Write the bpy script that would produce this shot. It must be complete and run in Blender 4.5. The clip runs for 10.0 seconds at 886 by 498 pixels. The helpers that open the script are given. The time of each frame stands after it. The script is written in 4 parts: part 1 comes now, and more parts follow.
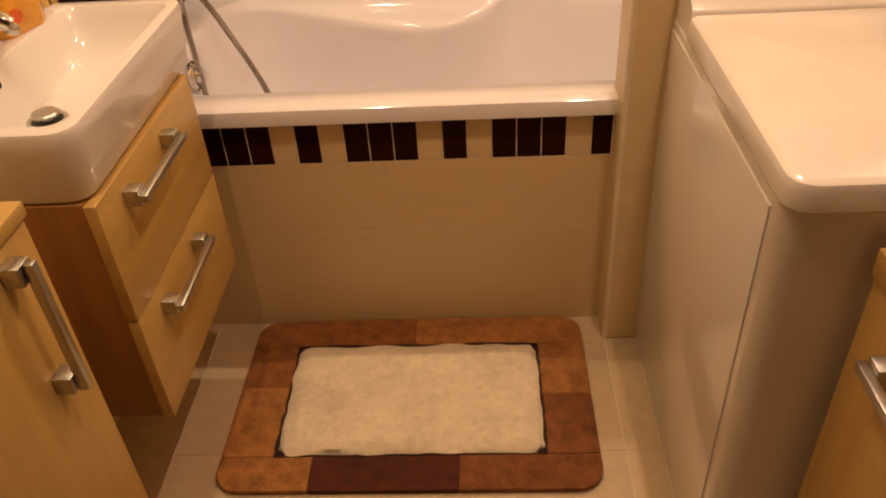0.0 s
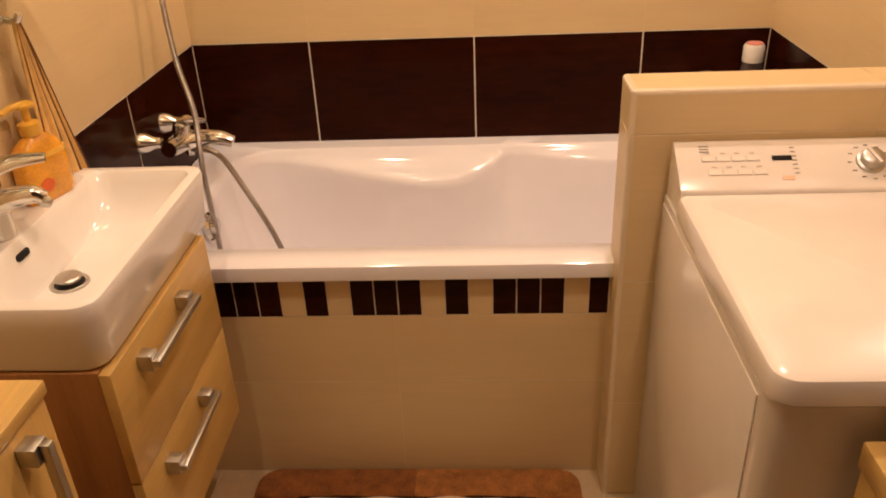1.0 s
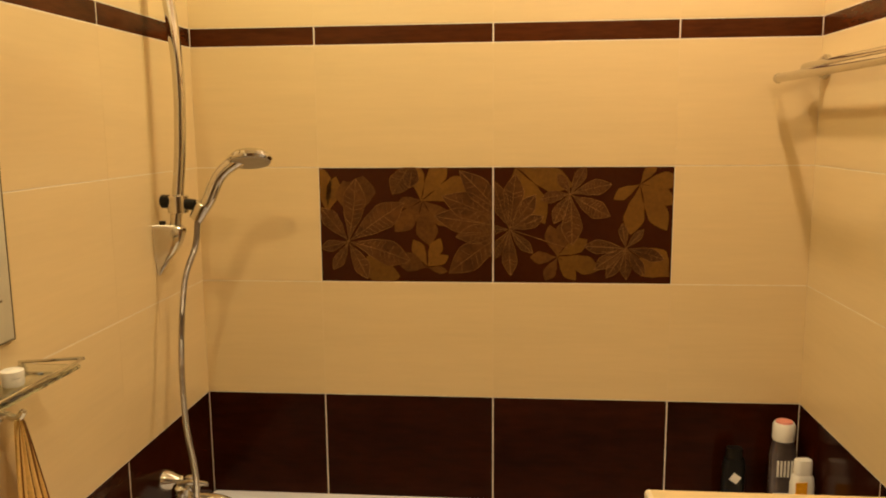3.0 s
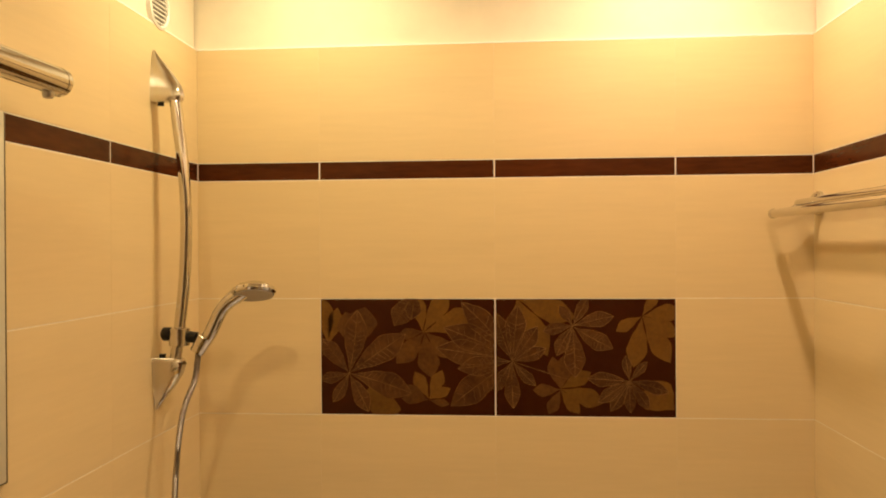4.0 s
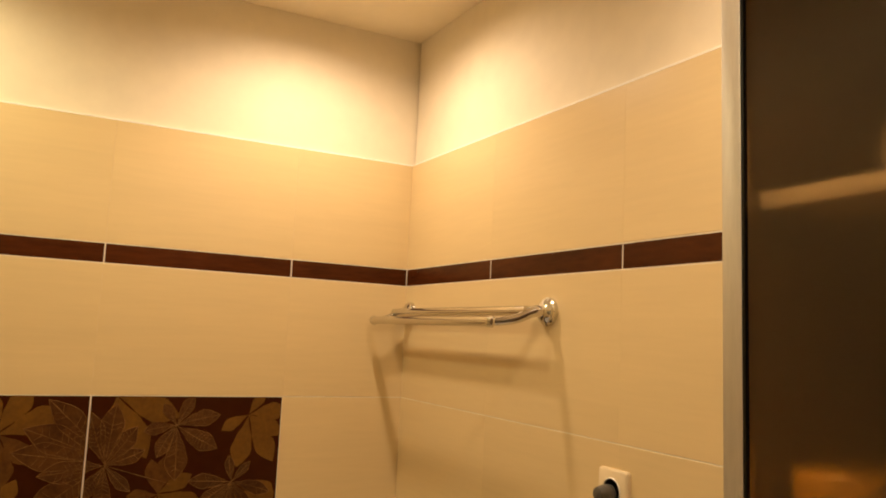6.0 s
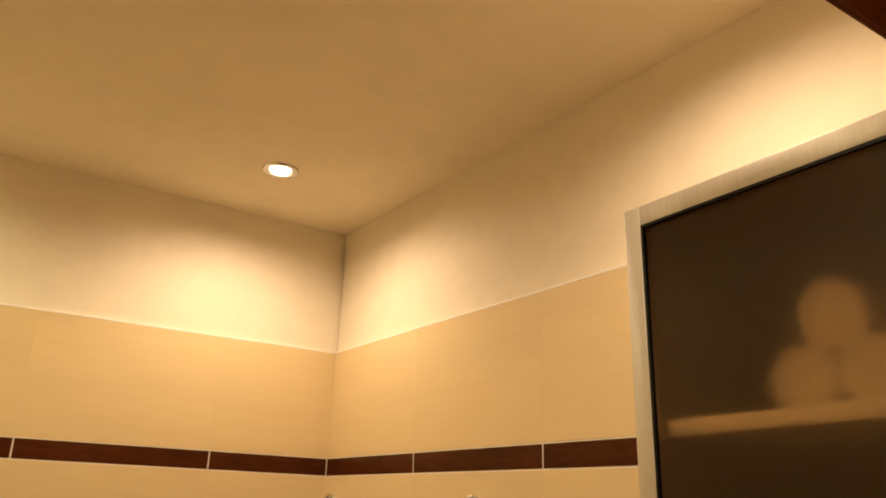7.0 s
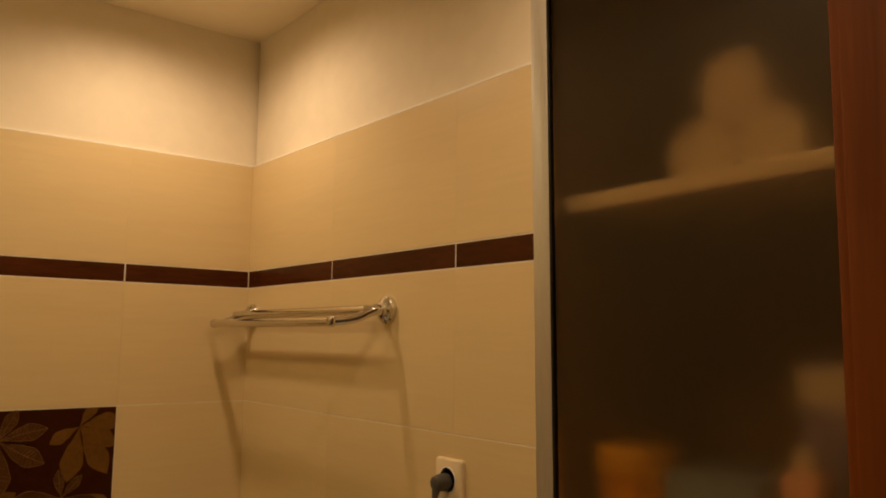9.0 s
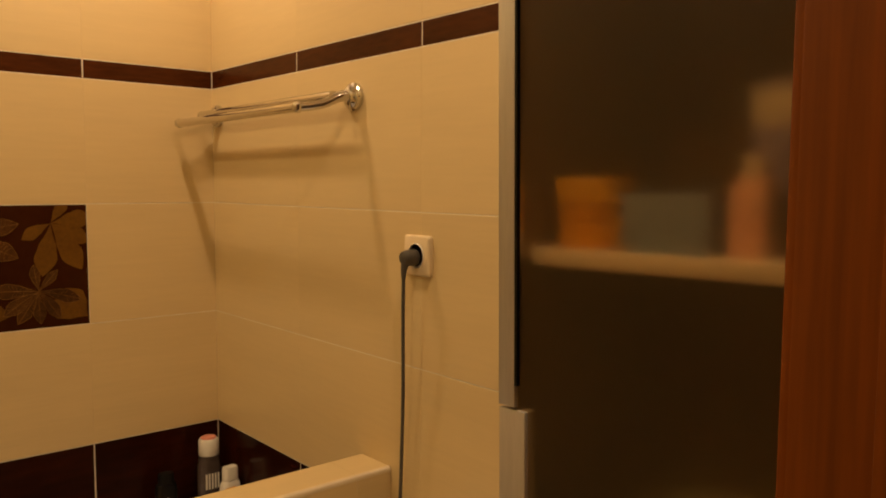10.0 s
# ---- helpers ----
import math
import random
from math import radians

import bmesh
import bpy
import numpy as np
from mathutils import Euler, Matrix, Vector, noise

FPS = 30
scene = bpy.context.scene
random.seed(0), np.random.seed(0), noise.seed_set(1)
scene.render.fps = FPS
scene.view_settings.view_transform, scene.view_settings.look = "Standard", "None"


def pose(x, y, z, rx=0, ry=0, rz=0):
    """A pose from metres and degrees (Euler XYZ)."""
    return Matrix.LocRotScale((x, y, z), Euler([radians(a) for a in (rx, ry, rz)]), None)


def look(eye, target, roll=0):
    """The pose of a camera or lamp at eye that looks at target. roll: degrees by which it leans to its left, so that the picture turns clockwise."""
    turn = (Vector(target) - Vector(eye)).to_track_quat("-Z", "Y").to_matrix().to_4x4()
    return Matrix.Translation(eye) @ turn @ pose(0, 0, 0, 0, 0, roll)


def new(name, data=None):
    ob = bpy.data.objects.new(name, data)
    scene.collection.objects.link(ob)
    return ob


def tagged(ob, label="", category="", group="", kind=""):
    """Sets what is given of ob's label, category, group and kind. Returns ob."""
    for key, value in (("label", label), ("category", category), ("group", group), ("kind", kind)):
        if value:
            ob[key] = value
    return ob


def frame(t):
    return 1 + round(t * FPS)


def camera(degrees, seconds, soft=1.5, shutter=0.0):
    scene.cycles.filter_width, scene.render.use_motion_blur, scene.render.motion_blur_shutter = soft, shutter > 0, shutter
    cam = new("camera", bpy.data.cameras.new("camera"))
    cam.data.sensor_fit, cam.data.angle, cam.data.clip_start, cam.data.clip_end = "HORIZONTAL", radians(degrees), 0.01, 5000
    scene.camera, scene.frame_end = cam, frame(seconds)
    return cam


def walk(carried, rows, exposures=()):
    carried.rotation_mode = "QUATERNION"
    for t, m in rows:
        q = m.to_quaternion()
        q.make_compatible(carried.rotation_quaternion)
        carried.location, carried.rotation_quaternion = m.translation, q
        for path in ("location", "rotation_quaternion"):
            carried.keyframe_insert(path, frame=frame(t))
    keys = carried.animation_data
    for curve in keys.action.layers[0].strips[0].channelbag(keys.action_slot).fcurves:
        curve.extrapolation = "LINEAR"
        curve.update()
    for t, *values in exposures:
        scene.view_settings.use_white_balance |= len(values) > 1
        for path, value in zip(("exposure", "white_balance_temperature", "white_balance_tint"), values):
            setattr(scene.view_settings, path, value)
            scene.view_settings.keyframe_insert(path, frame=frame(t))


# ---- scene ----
cam = camera(58.7, 10.0, soft=1.9)
PATH = [
    (0, (0.777, -2.137, 1.329), (0.669, -0.537, 0.134), -3.8),
    (0.2, (0.780, -2.143, 1.345), (0.668, -0.497, 0.219), -3.7),
    (0.5, (0.786, -2.133, 1.372), (0.679, -0.454, 0.29), -3.7),
    (0.7, (0.784, -2.138, 1.390), (0.681, -0.426, 0.365), -3.1),
    (1, (0.782, -2.135, 1.426), (0.674, -0.378, 0.477), -2.6),
    (1.2, (0.792, -2.136, 1.430), (0.656, -0.363, 0.517), -2.5),
    (1.5, (0.807, -2.121, 1.459), (0.607, -0.321, 0.61), -2.3),
    (1.7, (0.814, -2.107, 1.477), (0.575, -0.280, 0.700), -2.1),
    (2, (0.821, -2.062, 1.537), (0.61, -0.181, 0.89), -1.1),
    (2.2, (0.819, -2.046, 1.556), (0.66, -0.118, 1.037), -0.4),
    (2.5, (0.815, -2.017, 1.589), (0.688, -0.067, 1.163), -0.4),
    (2.8, (0.811, -2.003, 1.615), (0.658, -0.035, 1.258), -0.4),
    (3, (0.812, -2.0, 1.625), (0.634, -0.032, 1.321), -0.5),
    (3.2, (0.803, -2.003, 1.628), (0.632, -0.025, 1.383), -0.5),
    (4.3, (0.79, -2.0, 1.664), (0.632, -0.007, 1.703), -0.3),
    (4.5, (0.797, -2.013, 1.661), (0.656, -0.018, 1.705), 0.1),
    (5, (0.813, -2.005, 1.661), (0.795, -0.005, 1.69), 1.8),
    (5.2, (0.787, -1.996, 1.661), (0.891, 0.0, 1.73), 2.1),
    (5.5, (0.709, -1.989, 1.663), (1.134, -0.039, 1.797), 1.2),
    (5.8, (0.645, -1.984, 1.684), (1.422, -0.142, 1.849), 1.6),
    (6, (0.609, -1.994, 1.699), (1.53, -0.233, 1.919), 2.7),
    (6.2, (0.577, -2.015, 1.707), (1.575, -0.31, 2.014), 3.0),
    (7.3, (0.53, -2.061, 1.772), (1.585, -0.508, 2.462), 1.1),
    (7.5, (0.524, -2.068, 1.777), (1.581, -0.521, 2.477), 0.2),
    (8, (0.57, -2.061, 1.741), (1.715, -0.513, 2.283), 1.1),
    (8.5, (0.584, -2.06, 1.71), (1.79, -0.53, 2.162), 1.5),
    (9, (0.609, -2.041, 1.701), (1.844, -0.484, 1.927), 0.7),
    (9.5, (0.63, -2.043, 1.644), (1.897, -0.496, 1.685), 0.5),
    (9.7, (0.616, -2.052, 1.616), (1.892, -0.533, 1.584), 0.3),
    (10, (0.612, -2.051, 1.58), (1.909, -0.537, 1.416), 0.3),
]

walk(cam, [(t, look(e, a, r)) for t, e, a, r in PATH],
     exposures=[(0, 0.03, 6300, 30), (0.5, 0.16, 6100, 29), (1.0, 0.17, 5900, 30), (1.5, 0.15, 5800, 28), (2.0, -0.02, 5850, 22), (2.4, -0.11, 6050, 13), (3.0, -0.13, 6200, 8), (4.5, -0.26, 6100, 13), (5.0, -0.34, 6100, 14),
                (6.2, -0.48, 6050, 11), (7.5, -0.86, 6250, 12), (8.5, -1.18, 6500, 12), (9.2, -1.36, 6800, 15), (9.6, -1.20, 6950, 16), (10, -0.86, 7050, 17)])

# ---- light ----
XL, XR = -0.013, 1.542          # back corners
FLOOR, CEIL = 0.07, 2.541
ZD0, ZD1, ZE0, ZE1, ZS0, ZS1, ZT = 0.62, 0.921, 1.228, 1.527, 1.832, 1.880, 2.175
YDOOR = -1.826

world = bpy.data.worlds.new("world")
scene.world = world
world.use_nodes = True
world.node_tree.nodes["Background"].inputs[0].default_value = (1.0, 0.75, 0.5, 1)
world.node_tree.nodes["Background"].inputs[1].default_value = 0.01
SPOTS = [(1.193, -0.332), (0.33, -0.332), (1.20, -1.45), (0.33, -1.50)]
SPOT_COLORS = ((1.0, 0.72, 0.445), (1.0, 0.805, 0.435))   # the lamps towards the west wall are a little yellower
SPOT_POWERS = (29.5, 22.0, 30.0, 22.5)
for (sx, sy), power in zip(SPOTS, SPOT_POWERS):
    ld = bpy.data.lights.new("downlight_beam", "SPOT")
    ld.energy, ld.color, ld.spot_size, ld.spot_blend, ld.shadow_soft_size = power, SPOT_COLORS[sx < 0.7], radians(168), 0.76, 0.022
    lo = new("downlight_beam", ld)
    lo.location = (sx, sy, CEIL - 0.016)


# ---- materials ----
def material(name, color, rough=0.5, metal=0.0, vary=0.1, scale=(6, 6, 6), bump=0.0, bump_scale=None, second=None, coat=0.0, rand=0.0, rough_vary=0.08, spec=0.5, sheen=0.0):
    m = bpy.data.materials.new(name)
    m.use_nodes = True
    n, l = m.node_tree.nodes, m.node_tree.links
    b = n["Principled BSDF"]
    b.inputs["Metallic"].default_value = metal
    b.inputs["Coat Weight"].default_value = coat
    b.inputs["Coat Roughness"].default_value = 0.05
    b.inputs["Specular IOR Level"].default_value = spec
    b.inputs["Sheen Weight"].default_value = sheen
    tc = n.new("ShaderNodeTexCoord")
    info = n.new("ShaderNodeObjectInfo")
    off = n.new("ShaderNodeVectorMath")
    off.operation = "MULTIPLY_ADD"
    off.inputs[1].default_value = (37.0, 11.0, 23.0)
    comb = n.new("ShaderNodeCombineXYZ")
    for i in range(3):
        l.new(info.outputs["Random"], comb.inputs[i])
    l.new(comb.outputs[0], off.inputs[0])
    l.new(tc.outputs["Object"], off.inputs[2])
    mp = n.new("ShaderNodeMapping")
    mp.inputs["Scale"].default_value = scale
    l.new(off.outputs[0], mp.inputs["Vector"])
    big = n.new("ShaderNodeTexNoise")
    big.inputs["Scale"].default_value, big.inputs["Detail"].default_value = 1.0, 6
    l.new(mp.outputs[0], big.inputs["Vector"])
    fine = n.new("ShaderNodeTexNoise")
    fine.inputs["Scale"].default_value, fine.inputs["Detail"].default_value = 7.0, 4
    l.new(mp.outputs[0], fine.inputs["Vector"])
    mix = n.new("ShaderNodeMix")
    mix.data_type = "RGBA"
    c2 = second or tuple(c * (1 - 2.2 * vary) for c in color)
    c1 = tuple(min(1, c * (1 + vary)) for c in color)
    mix.inputs[6].default_value, mix.inputs[7].default_value = (*c1, 1), (*c2, 1)
    add = n.new("ShaderNodeMath")
    add.operation = "MULTIPLY_ADD"
    add.inputs[1].default_value = 0.4
    l.new(fine.outputs["Fac"], add.inputs[0])
    sc = n.new("ShaderNodeMath")
    sc.operation = "MULTIPLY"
    sc.inputs[1].default_value = 0.6
    l.new(big.outputs["Fac"], sc.inputs[0])
    l.new(sc.outputs[0], add.inputs[2])
    ramp = n.new("ShaderNodeMapRange")
    ramp.inputs["From Min"].default_value, ramp.inputs["From Max"].default_value = 0.33, 0.67
    l.new(add.outputs[0], ramp.inputs["Value"])
    l.new(ramp.outputs[0], mix.inputs[0])
    last = mix.outputs[2]
    if rand:
        hsv = n.new("ShaderNodeHueSaturation")
        mr = n.new("ShaderNodeMapRange")
        mr.inputs["To Min"].default_value, mr.inputs["To Max"].default_value = 1 - rand, 1 + rand
        l.new(info.outputs["Random"], mr.inputs["Value"])
        l.new(mr.outputs[0], hsv.inputs["Value"])
        l.new(last, hsv.inputs["Color"])
        last = hsv.outputs[0]
    l.new(last, b.inputs["Base Color"])
    rr = n.new("ShaderNodeMapRange")
    rr.inputs["To Min"].default_value, rr.inputs["To Max"].default_value = max(0.01, rough - rough_vary * rough), min(1, rough + rough_vary)
    l.new(big.outputs["Fac"], rr.inputs["Value"])
    l.new(rr.outputs[0], b.inputs["Roughness"])
    if bump:
        bp = n.new("ShaderNodeBump")
        bp.inputs["Strength"].default_value, bp.inputs["Distance"].default_value = bump, 0.002
        if bump_scale:
            bn = n.new("ShaderNodeTexNoise")
            bn.inputs["Scale"].default_value, bn.inputs["Detail"].default_value = bump_scale, 3
            l.new(tc.outputs["Object"], bn.inputs["Vector"])
            l.new(bn.outputs["Fac"], bp.inputs["Height"])
        else:
            l.new(fine.outputs["Fac"], bp.inputs["Height"])
        l.new(bp.outputs[0], b.inputs["Normal"])
    return m


M_TILE = material("beige_tile", (0.718, 0.560, 0.302), 0.28, vary=0.022, scale=(1.3, 3, 16), rand=0.012)
M_DARK = material("dark_brown_tile", (0.029, 0.0062, 0.0019), 0.12, vary=0.3, scale=(2, 2, 9), second=(0.013, 0.0030, 0.0012), bump=0.04, spec=0.07)
M_STRIP = material("brown_border_tile", (0.072, 0.0195, 0.005), 0.18, vary=0.25, scale=(3, 3, 16), bump=0.04, spec=0.12)
M_DECOR = material("decor_tile_ground", (0.024, 0.0055, 0.0018), 0.18, vary=0.5, scale=(7, 7, 7), second=(0.046, 0.0130, 0.003), spec=0.12)
M_LEAF = material("decor_gold_leaf", (0.130, 0.060, 0.0085), 0.3, vary=0.3, scale=(14, 14, 14), second=(0.095, 0.041, 0.007), rand=0.15, spec=0.15)
# the ridges' patchy glitter is painted by mixing in a dark second colour
M_LINE = material("decor_leaf_relief", (0.215, 0.112, 0.034), 0.5, vary=0.2, scale=(20, 20, 20), second=(0.058, 0.022, 0.0055), spec=0.05)
M_LEAFDK = material("decor_dark_leaf", (0.075, 0.031, 0.007), 0.3, vary=0.4, scale=(16, 16, 16), second=(0.040, 0.013, 0.003), rand=0.15, spec=0.15)
M_LEAFDIM = material("decor_dim_leaf", (0.095, 0.041, 0.008), 0.3, vary=0.35, scale=(16, 16, 16), second=(0.050, 0.017, 0.004), rand=0.2, spec=0.15)
M_GROUT = material("pale_grout", (0.82, 0.74, 0.60), 0.8, vary=0.06, scale=(20, 20, 20), bump=0.2)
# pale colour that paints the light caught by the tiles' top edge
M_LITEDGE = material("lit_tile_edge", (0.90, 0.86, 0.78), 0.5, vary=0.03, scale=(30, 30, 30))
M_PAINT = material("cream_wall_paint", (0.81, 0.725, 0.565), 0.75, vary=0.03, scale=(3, 3, 3), bump=0.12, bump_scale=90)
M_CEIL = material("ceiling_paint", (0.90, 0.79, 0.58), 0.8, vary=0.03, scale=(2, 2, 2), bump=0.1, bump_scale=70)
M_FLOOR = material("greige_floor_tile", (0.64, 0.495, 0.30), 0.3, vary=0.07, scale=(5, 5, 5), bump=0.05, rand=0.04)
M_ACRYL = material("white_acrylic", (0.90, 0.885, 0.93), 0.06, vary=0.015, scale=(2, 2, 2), coat=0.3)
M_CERAM = material("white_ceramic", (0.84, 0.81, 0.77), 0.10, vary=0.015, scale=(3, 3, 3), coat=0.2)
M_CHROME = material("chrome", (0.68, 0.66, 0.63), 0.07, metal=1.0, vary=0.03, scale=(12, 12, 12))
M_STEEL = material("brushed_steel", (0.56, 0.54, 0.50), 0.34, metal=1.0, vary=0.08, scale=(90, 8, 90))
M_HOSE = material("metal_hose", (0.42, 0.38, 0.34), 0.30, metal=1.0, vary=0.15, scale=(60, 60, 60))
M_ENAMEL = material("white_enamel", (0.83, 0.775, 0.71), 0.12, vary=0.02, scale=(2, 2, 2), coat=0.3)
M_PLASTW = material("white_plastic", (0.82, 0.79, 0.72), 0.28, vary=0.02, scale=(5, 5, 5))
M_SOCKET = material("cream_plastic", (0.74, 0.60, 0.39), 0.3, vary=0.03, scale=(8, 8, 8))
M_PALEPRINT = material("pale_grey_print", (0.66, 0.60, 0.53), 0.5, vary=0.06)
M_GREYPRINT = material("grey_print", (0.30, 0.27, 0.24), 0.5, vary=0.1)
M_SPRAY = material("grey_spray_plastic", (0.42, 0.37, 0.30), 0.35, vary=0.06, scale=(40, 40, 40))
M_BLACK = material("black_plastic", (0.010, 0.009, 0.008), 0.3, vary=0.1, spec=0.2)
M_GREYPL = material("dark_grey_plastic", (0.085, 0.075, 0.065), 0.4, vary=0.1)
M_BIRCH = material("pale_birch_laminate", (0.60, 0.385, 0.105), 0.36, vary=0.065, scale=(30, 30, 1.6), bump=0.03)
M_BIRCHH = material("pale_birch_laminate_horizontal", (0.62, 0.40, 0.11), 0.36, vary=0.065, scale=(30, 1.6, 30), bump=0.03)
# same birch, with the shade on carcass and plinths put into the colour
M_BIRCHSHADE = material("birch_shaded", (0.34, 0.150, 0.034), 0.42, vary=0.12, scale=(30, 30, 1.6), bump=0.03)
M_FRAMEW = material("reddish_wood_veneer", (0.26, 0.066, 0.007), 0.45, vary=0.16, scale=(20, 20, 0.9), bump=0.04, spec=0.12)
M_ALU = material("matt_aluminium", (0.62, 0.58, 0.52), 0.42, metal=0.6, vary=0.05, scale=(60, 60, 5))
M_CABIN = material("cabinet_interior", (0.15, 0.088, 0.034), 0.5, vary=0.1, scale=(20, 20, 2))
M_RUGS = [material("rug_brown_%s" % k, c, 0.95, vary=0.22, scale=(35, 35, 35), bump=0.9, bump_scale=420, sheen=0.06, rough_vary=0.0)
          for k, c in (("tan", (0.43, 0.175, 0.036)), ("rust", (0.31, 0.108, 0.020)), ("cocoa", (0.25, 0.086, 0.020)), ("dark", (0.10, 0.019, 0.005)), ("clay", (0.40, 0.165, 0.036)))]
M_PILE = material("cream_pile", (0.86, 0.73, 0.51), 0.95, vary=0.10, scale=(9, 9, 9), bump=1.0, bump_scale=260, sheen=0.4, rough_vary=0.0)
M_PIPING = material("dark_brown_pile", (0.05, 0.018, 0.010), 0.95, vary=0.2, rough_vary=0.0)
M_TOWEL = material("yellow_towel", (0.92, 0.62, 0.21), 0.95, vary=0.10, scale=(30, 30, 30), bump=0.3, bump_scale=300, sheen=0.15, rough_vary=0.0)
M_TOWELB = material("towel_brown_stripe", (0.24, 0.105, 0.03), 0.95, vary=0.2, scale=(30, 30, 30), bump=0.8, bump_scale=300, rough_vary=0.0)
M_SOAP = material("orange_liquid_soap", (0.92, 0.42, 0.015), 0.18, vary=0.12, scale=(25, 25, 25), coat=0.5)
M_SOAPY = material("yellow_plastic", (0.90, 0.52, 0.04), 0.25, vary=0.06, scale=(20, 20, 20))
M_ORANGE = material("orange_red_label", (0.85, 0.16, 0.02), 0.35, vary=0.1)
M_AMBER = material("dark_bottle", (0.10, 0.075, 0.07), 0.10, vary=0.15, coat=0.4)
M_PINKCAP = material("pink_plastic", (0.72, 0.28, 0.22), 0.3, vary=0.05)
M_BLUE = material("blue_grey_box", (0.20, 0.30, 0.48), 0.5, vary=0.12)
M_VIOLET = material("violet_pack", (0.30, 0.27, 0.54), 0.5, vary=0.15)
M_PINK = material("salmon_pink_bottle", (0.82, 0.48, 0.40), 0.4, vary=0.06)
M_GREEN = material("dark_green_bottle", (0.03, 0.10, 0.06), 0.3, vary=0.1)
M_PAPER = material("toilet_paper", (0.92, 0.87, 0.80), 0.95, vary=0.05, scale=(20, 20, 20), bump=0.4, bump_scale=150, rough_vary=0.0)
M_LINEN = material("pale_green_linen", (0.52, 0.55, 0.42), 0.95, vary=0.08, scale=(20, 20, 20), bump=0.5, bump_scale=150, rough_vary=0.0)
M_HALL = material("hall_plaster", (0.45, 0.36, 0.25), 0.8, vary=0.06, scale=(2, 2, 2), bump=0.1, bump_scale=60)
M_HALLF = material("hall_floor_wood", (0.16, 0.075, 0.03), 0.4, vary=0.2, scale=(20, 1.5, 10))
M_BRUSHW = material("brown_hairbrush_wood", (0.44, 0.22, 0.07), 0.4, vary=0.2, scale=(40, 6, 40))
M_BADGE = material("pale_orange_print", (0.82, 0.56, 0.38), 0.5, vary=0.05)
M_ETCH = material("etched_glass_border", (0.62, 0.58, 0.44), 0.45, vary=0.05, scale=(4, 4, 4), coat=0.3)
M_ETCHD = material("etched_scroll", (0.16, 0.125, 0.07), 0.4, vary=0.1)


def glass(name, color=(1, 1, 1), rough=0.0, ior=1.45):
    m = bpy.data.materials.new(name)
    m.use_nodes = True
    b = m.node_tree.nodes["Principled BSDF"]
    b.inputs["Base Color"].default_value = (*color, 1)
    b.inputs["Roughness"].default_value, b.inputs["IOR"].default_value = rough, ior
    b.inputs["Transmission Weight"].default_value = 1.0
    return m


M_GLASS = glass("clear_shelf_glass", (0.86, 0.93, 0.86))
M_FROST = glass("frosted_glass", (0.545, 0.38, 0.19), 0.42, 1.2)
M_FROST.node_tree.nodes["Principled BSDF"].inputs["Transmission Weight"].default_value = 0.962   # the etched face scatters some light back
M_MIRROR = material("mirror_silver", (0.88, 0.88, 0.85), 0.01, metal=1.0, vary=0.005, rough_vary=0.0)
M_LAMP = bpy.data.materials.new("lit_halogen_glass")
M_LAMP.use_nodes = True
_b = M_LAMP.node_tree.nodes["Principled BSDF"]
_b.inputs["Emission Color"].default_value, _b.inputs["Emission Strength"].default_value = (1.0, 0.86, 0.62, 1), 14.0


# ---- building helpers ----
def mesh(name, bm, mat, smooth=False):
    me = bpy.data.meshes.new(name)
    bmesh.ops.recalc_face_normals(bm, faces=bm.faces)
    bm.to_mesh(me)
    bm.free()
    if smooth:
        for p in me.polygons:
            p.use_smooth = True
        me.set_sharp_from_angle(angle=radians(38))
    me.materials.append(mat)
    return me


def part(name, bm, mat, parent=None, label="", smooth=True, m=None):
    ob = new(name, mesh(name, bm, mat, smooth))
    if parent is not None:
        ob.parent = parent
    if m is not None:
        ob.matrix_basis = m
    return tagged(ob, label)


def thing(name, label, category, m=None, group="", kind=""):
    ob = new(name)
    ob.empty_display_size = 0.05
    if m is not None:
        ob.matrix_basis = m
    return tagged(ob, label, category, group, kind)


def box(x0, x1, y0, y1, z0, z1, bevel=0.0, seg=2, bm=None):
    bm = bm or bmesh.new()
    made = bmesh.ops.create_cube(bm, size=1.0)["verts"]
    for v in made:
        v.co = Vector((x0 + (v.co.x + 0.5) * (x1 - x0), y0 + (v.co.y + 0.5) * (y1 - y0), z0 + (v.co.z + 0.5) * (z1 - z0)))
    if bevel:
        edges = {e for v in made for e in v.link_edges}
        bmesh.ops.bevel(bm, geom=list(edges), offset=bevel, segments=seg, profile=0.5, affect="EDGES", clamp_overlap=True)
    return bm


def loft(rings, cap0=True, cap1=True, bm=None, closed=True):
    """Skin rings of equal count."""
    bm = bm or bmesh.new()
    rows = [[bm.verts.new(p) for p in r] for r in rings]
    n = len(rows[0])
    for a, b in zip(rows, rows[1:]):
        for i in range(n if closed else n - 1):
            j = (i + 1) % n
            bm.faces.new((a[i], a[j], b[j], b[i]))
    if cap0:
        bm.faces.new(rows[0])
    if cap1:
        bm.faces.new(rows[-1])
    return bm


def lathe(profile, seg=24, bm=None, m=None, cap0=True, cap1=True):
    """Turn (radius, height) pairs round z."""
    rings = []
    for r, z in profile:
        ring = [Vector((r * math.cos(2 * math.pi * i / seg), r * math.sin(2 * math.pi * i / seg), z)) for i in range(seg)]
        rings.append([m @ p for p in ring] if m else ring)
    return loft(rings, cap0, cap1, bm)


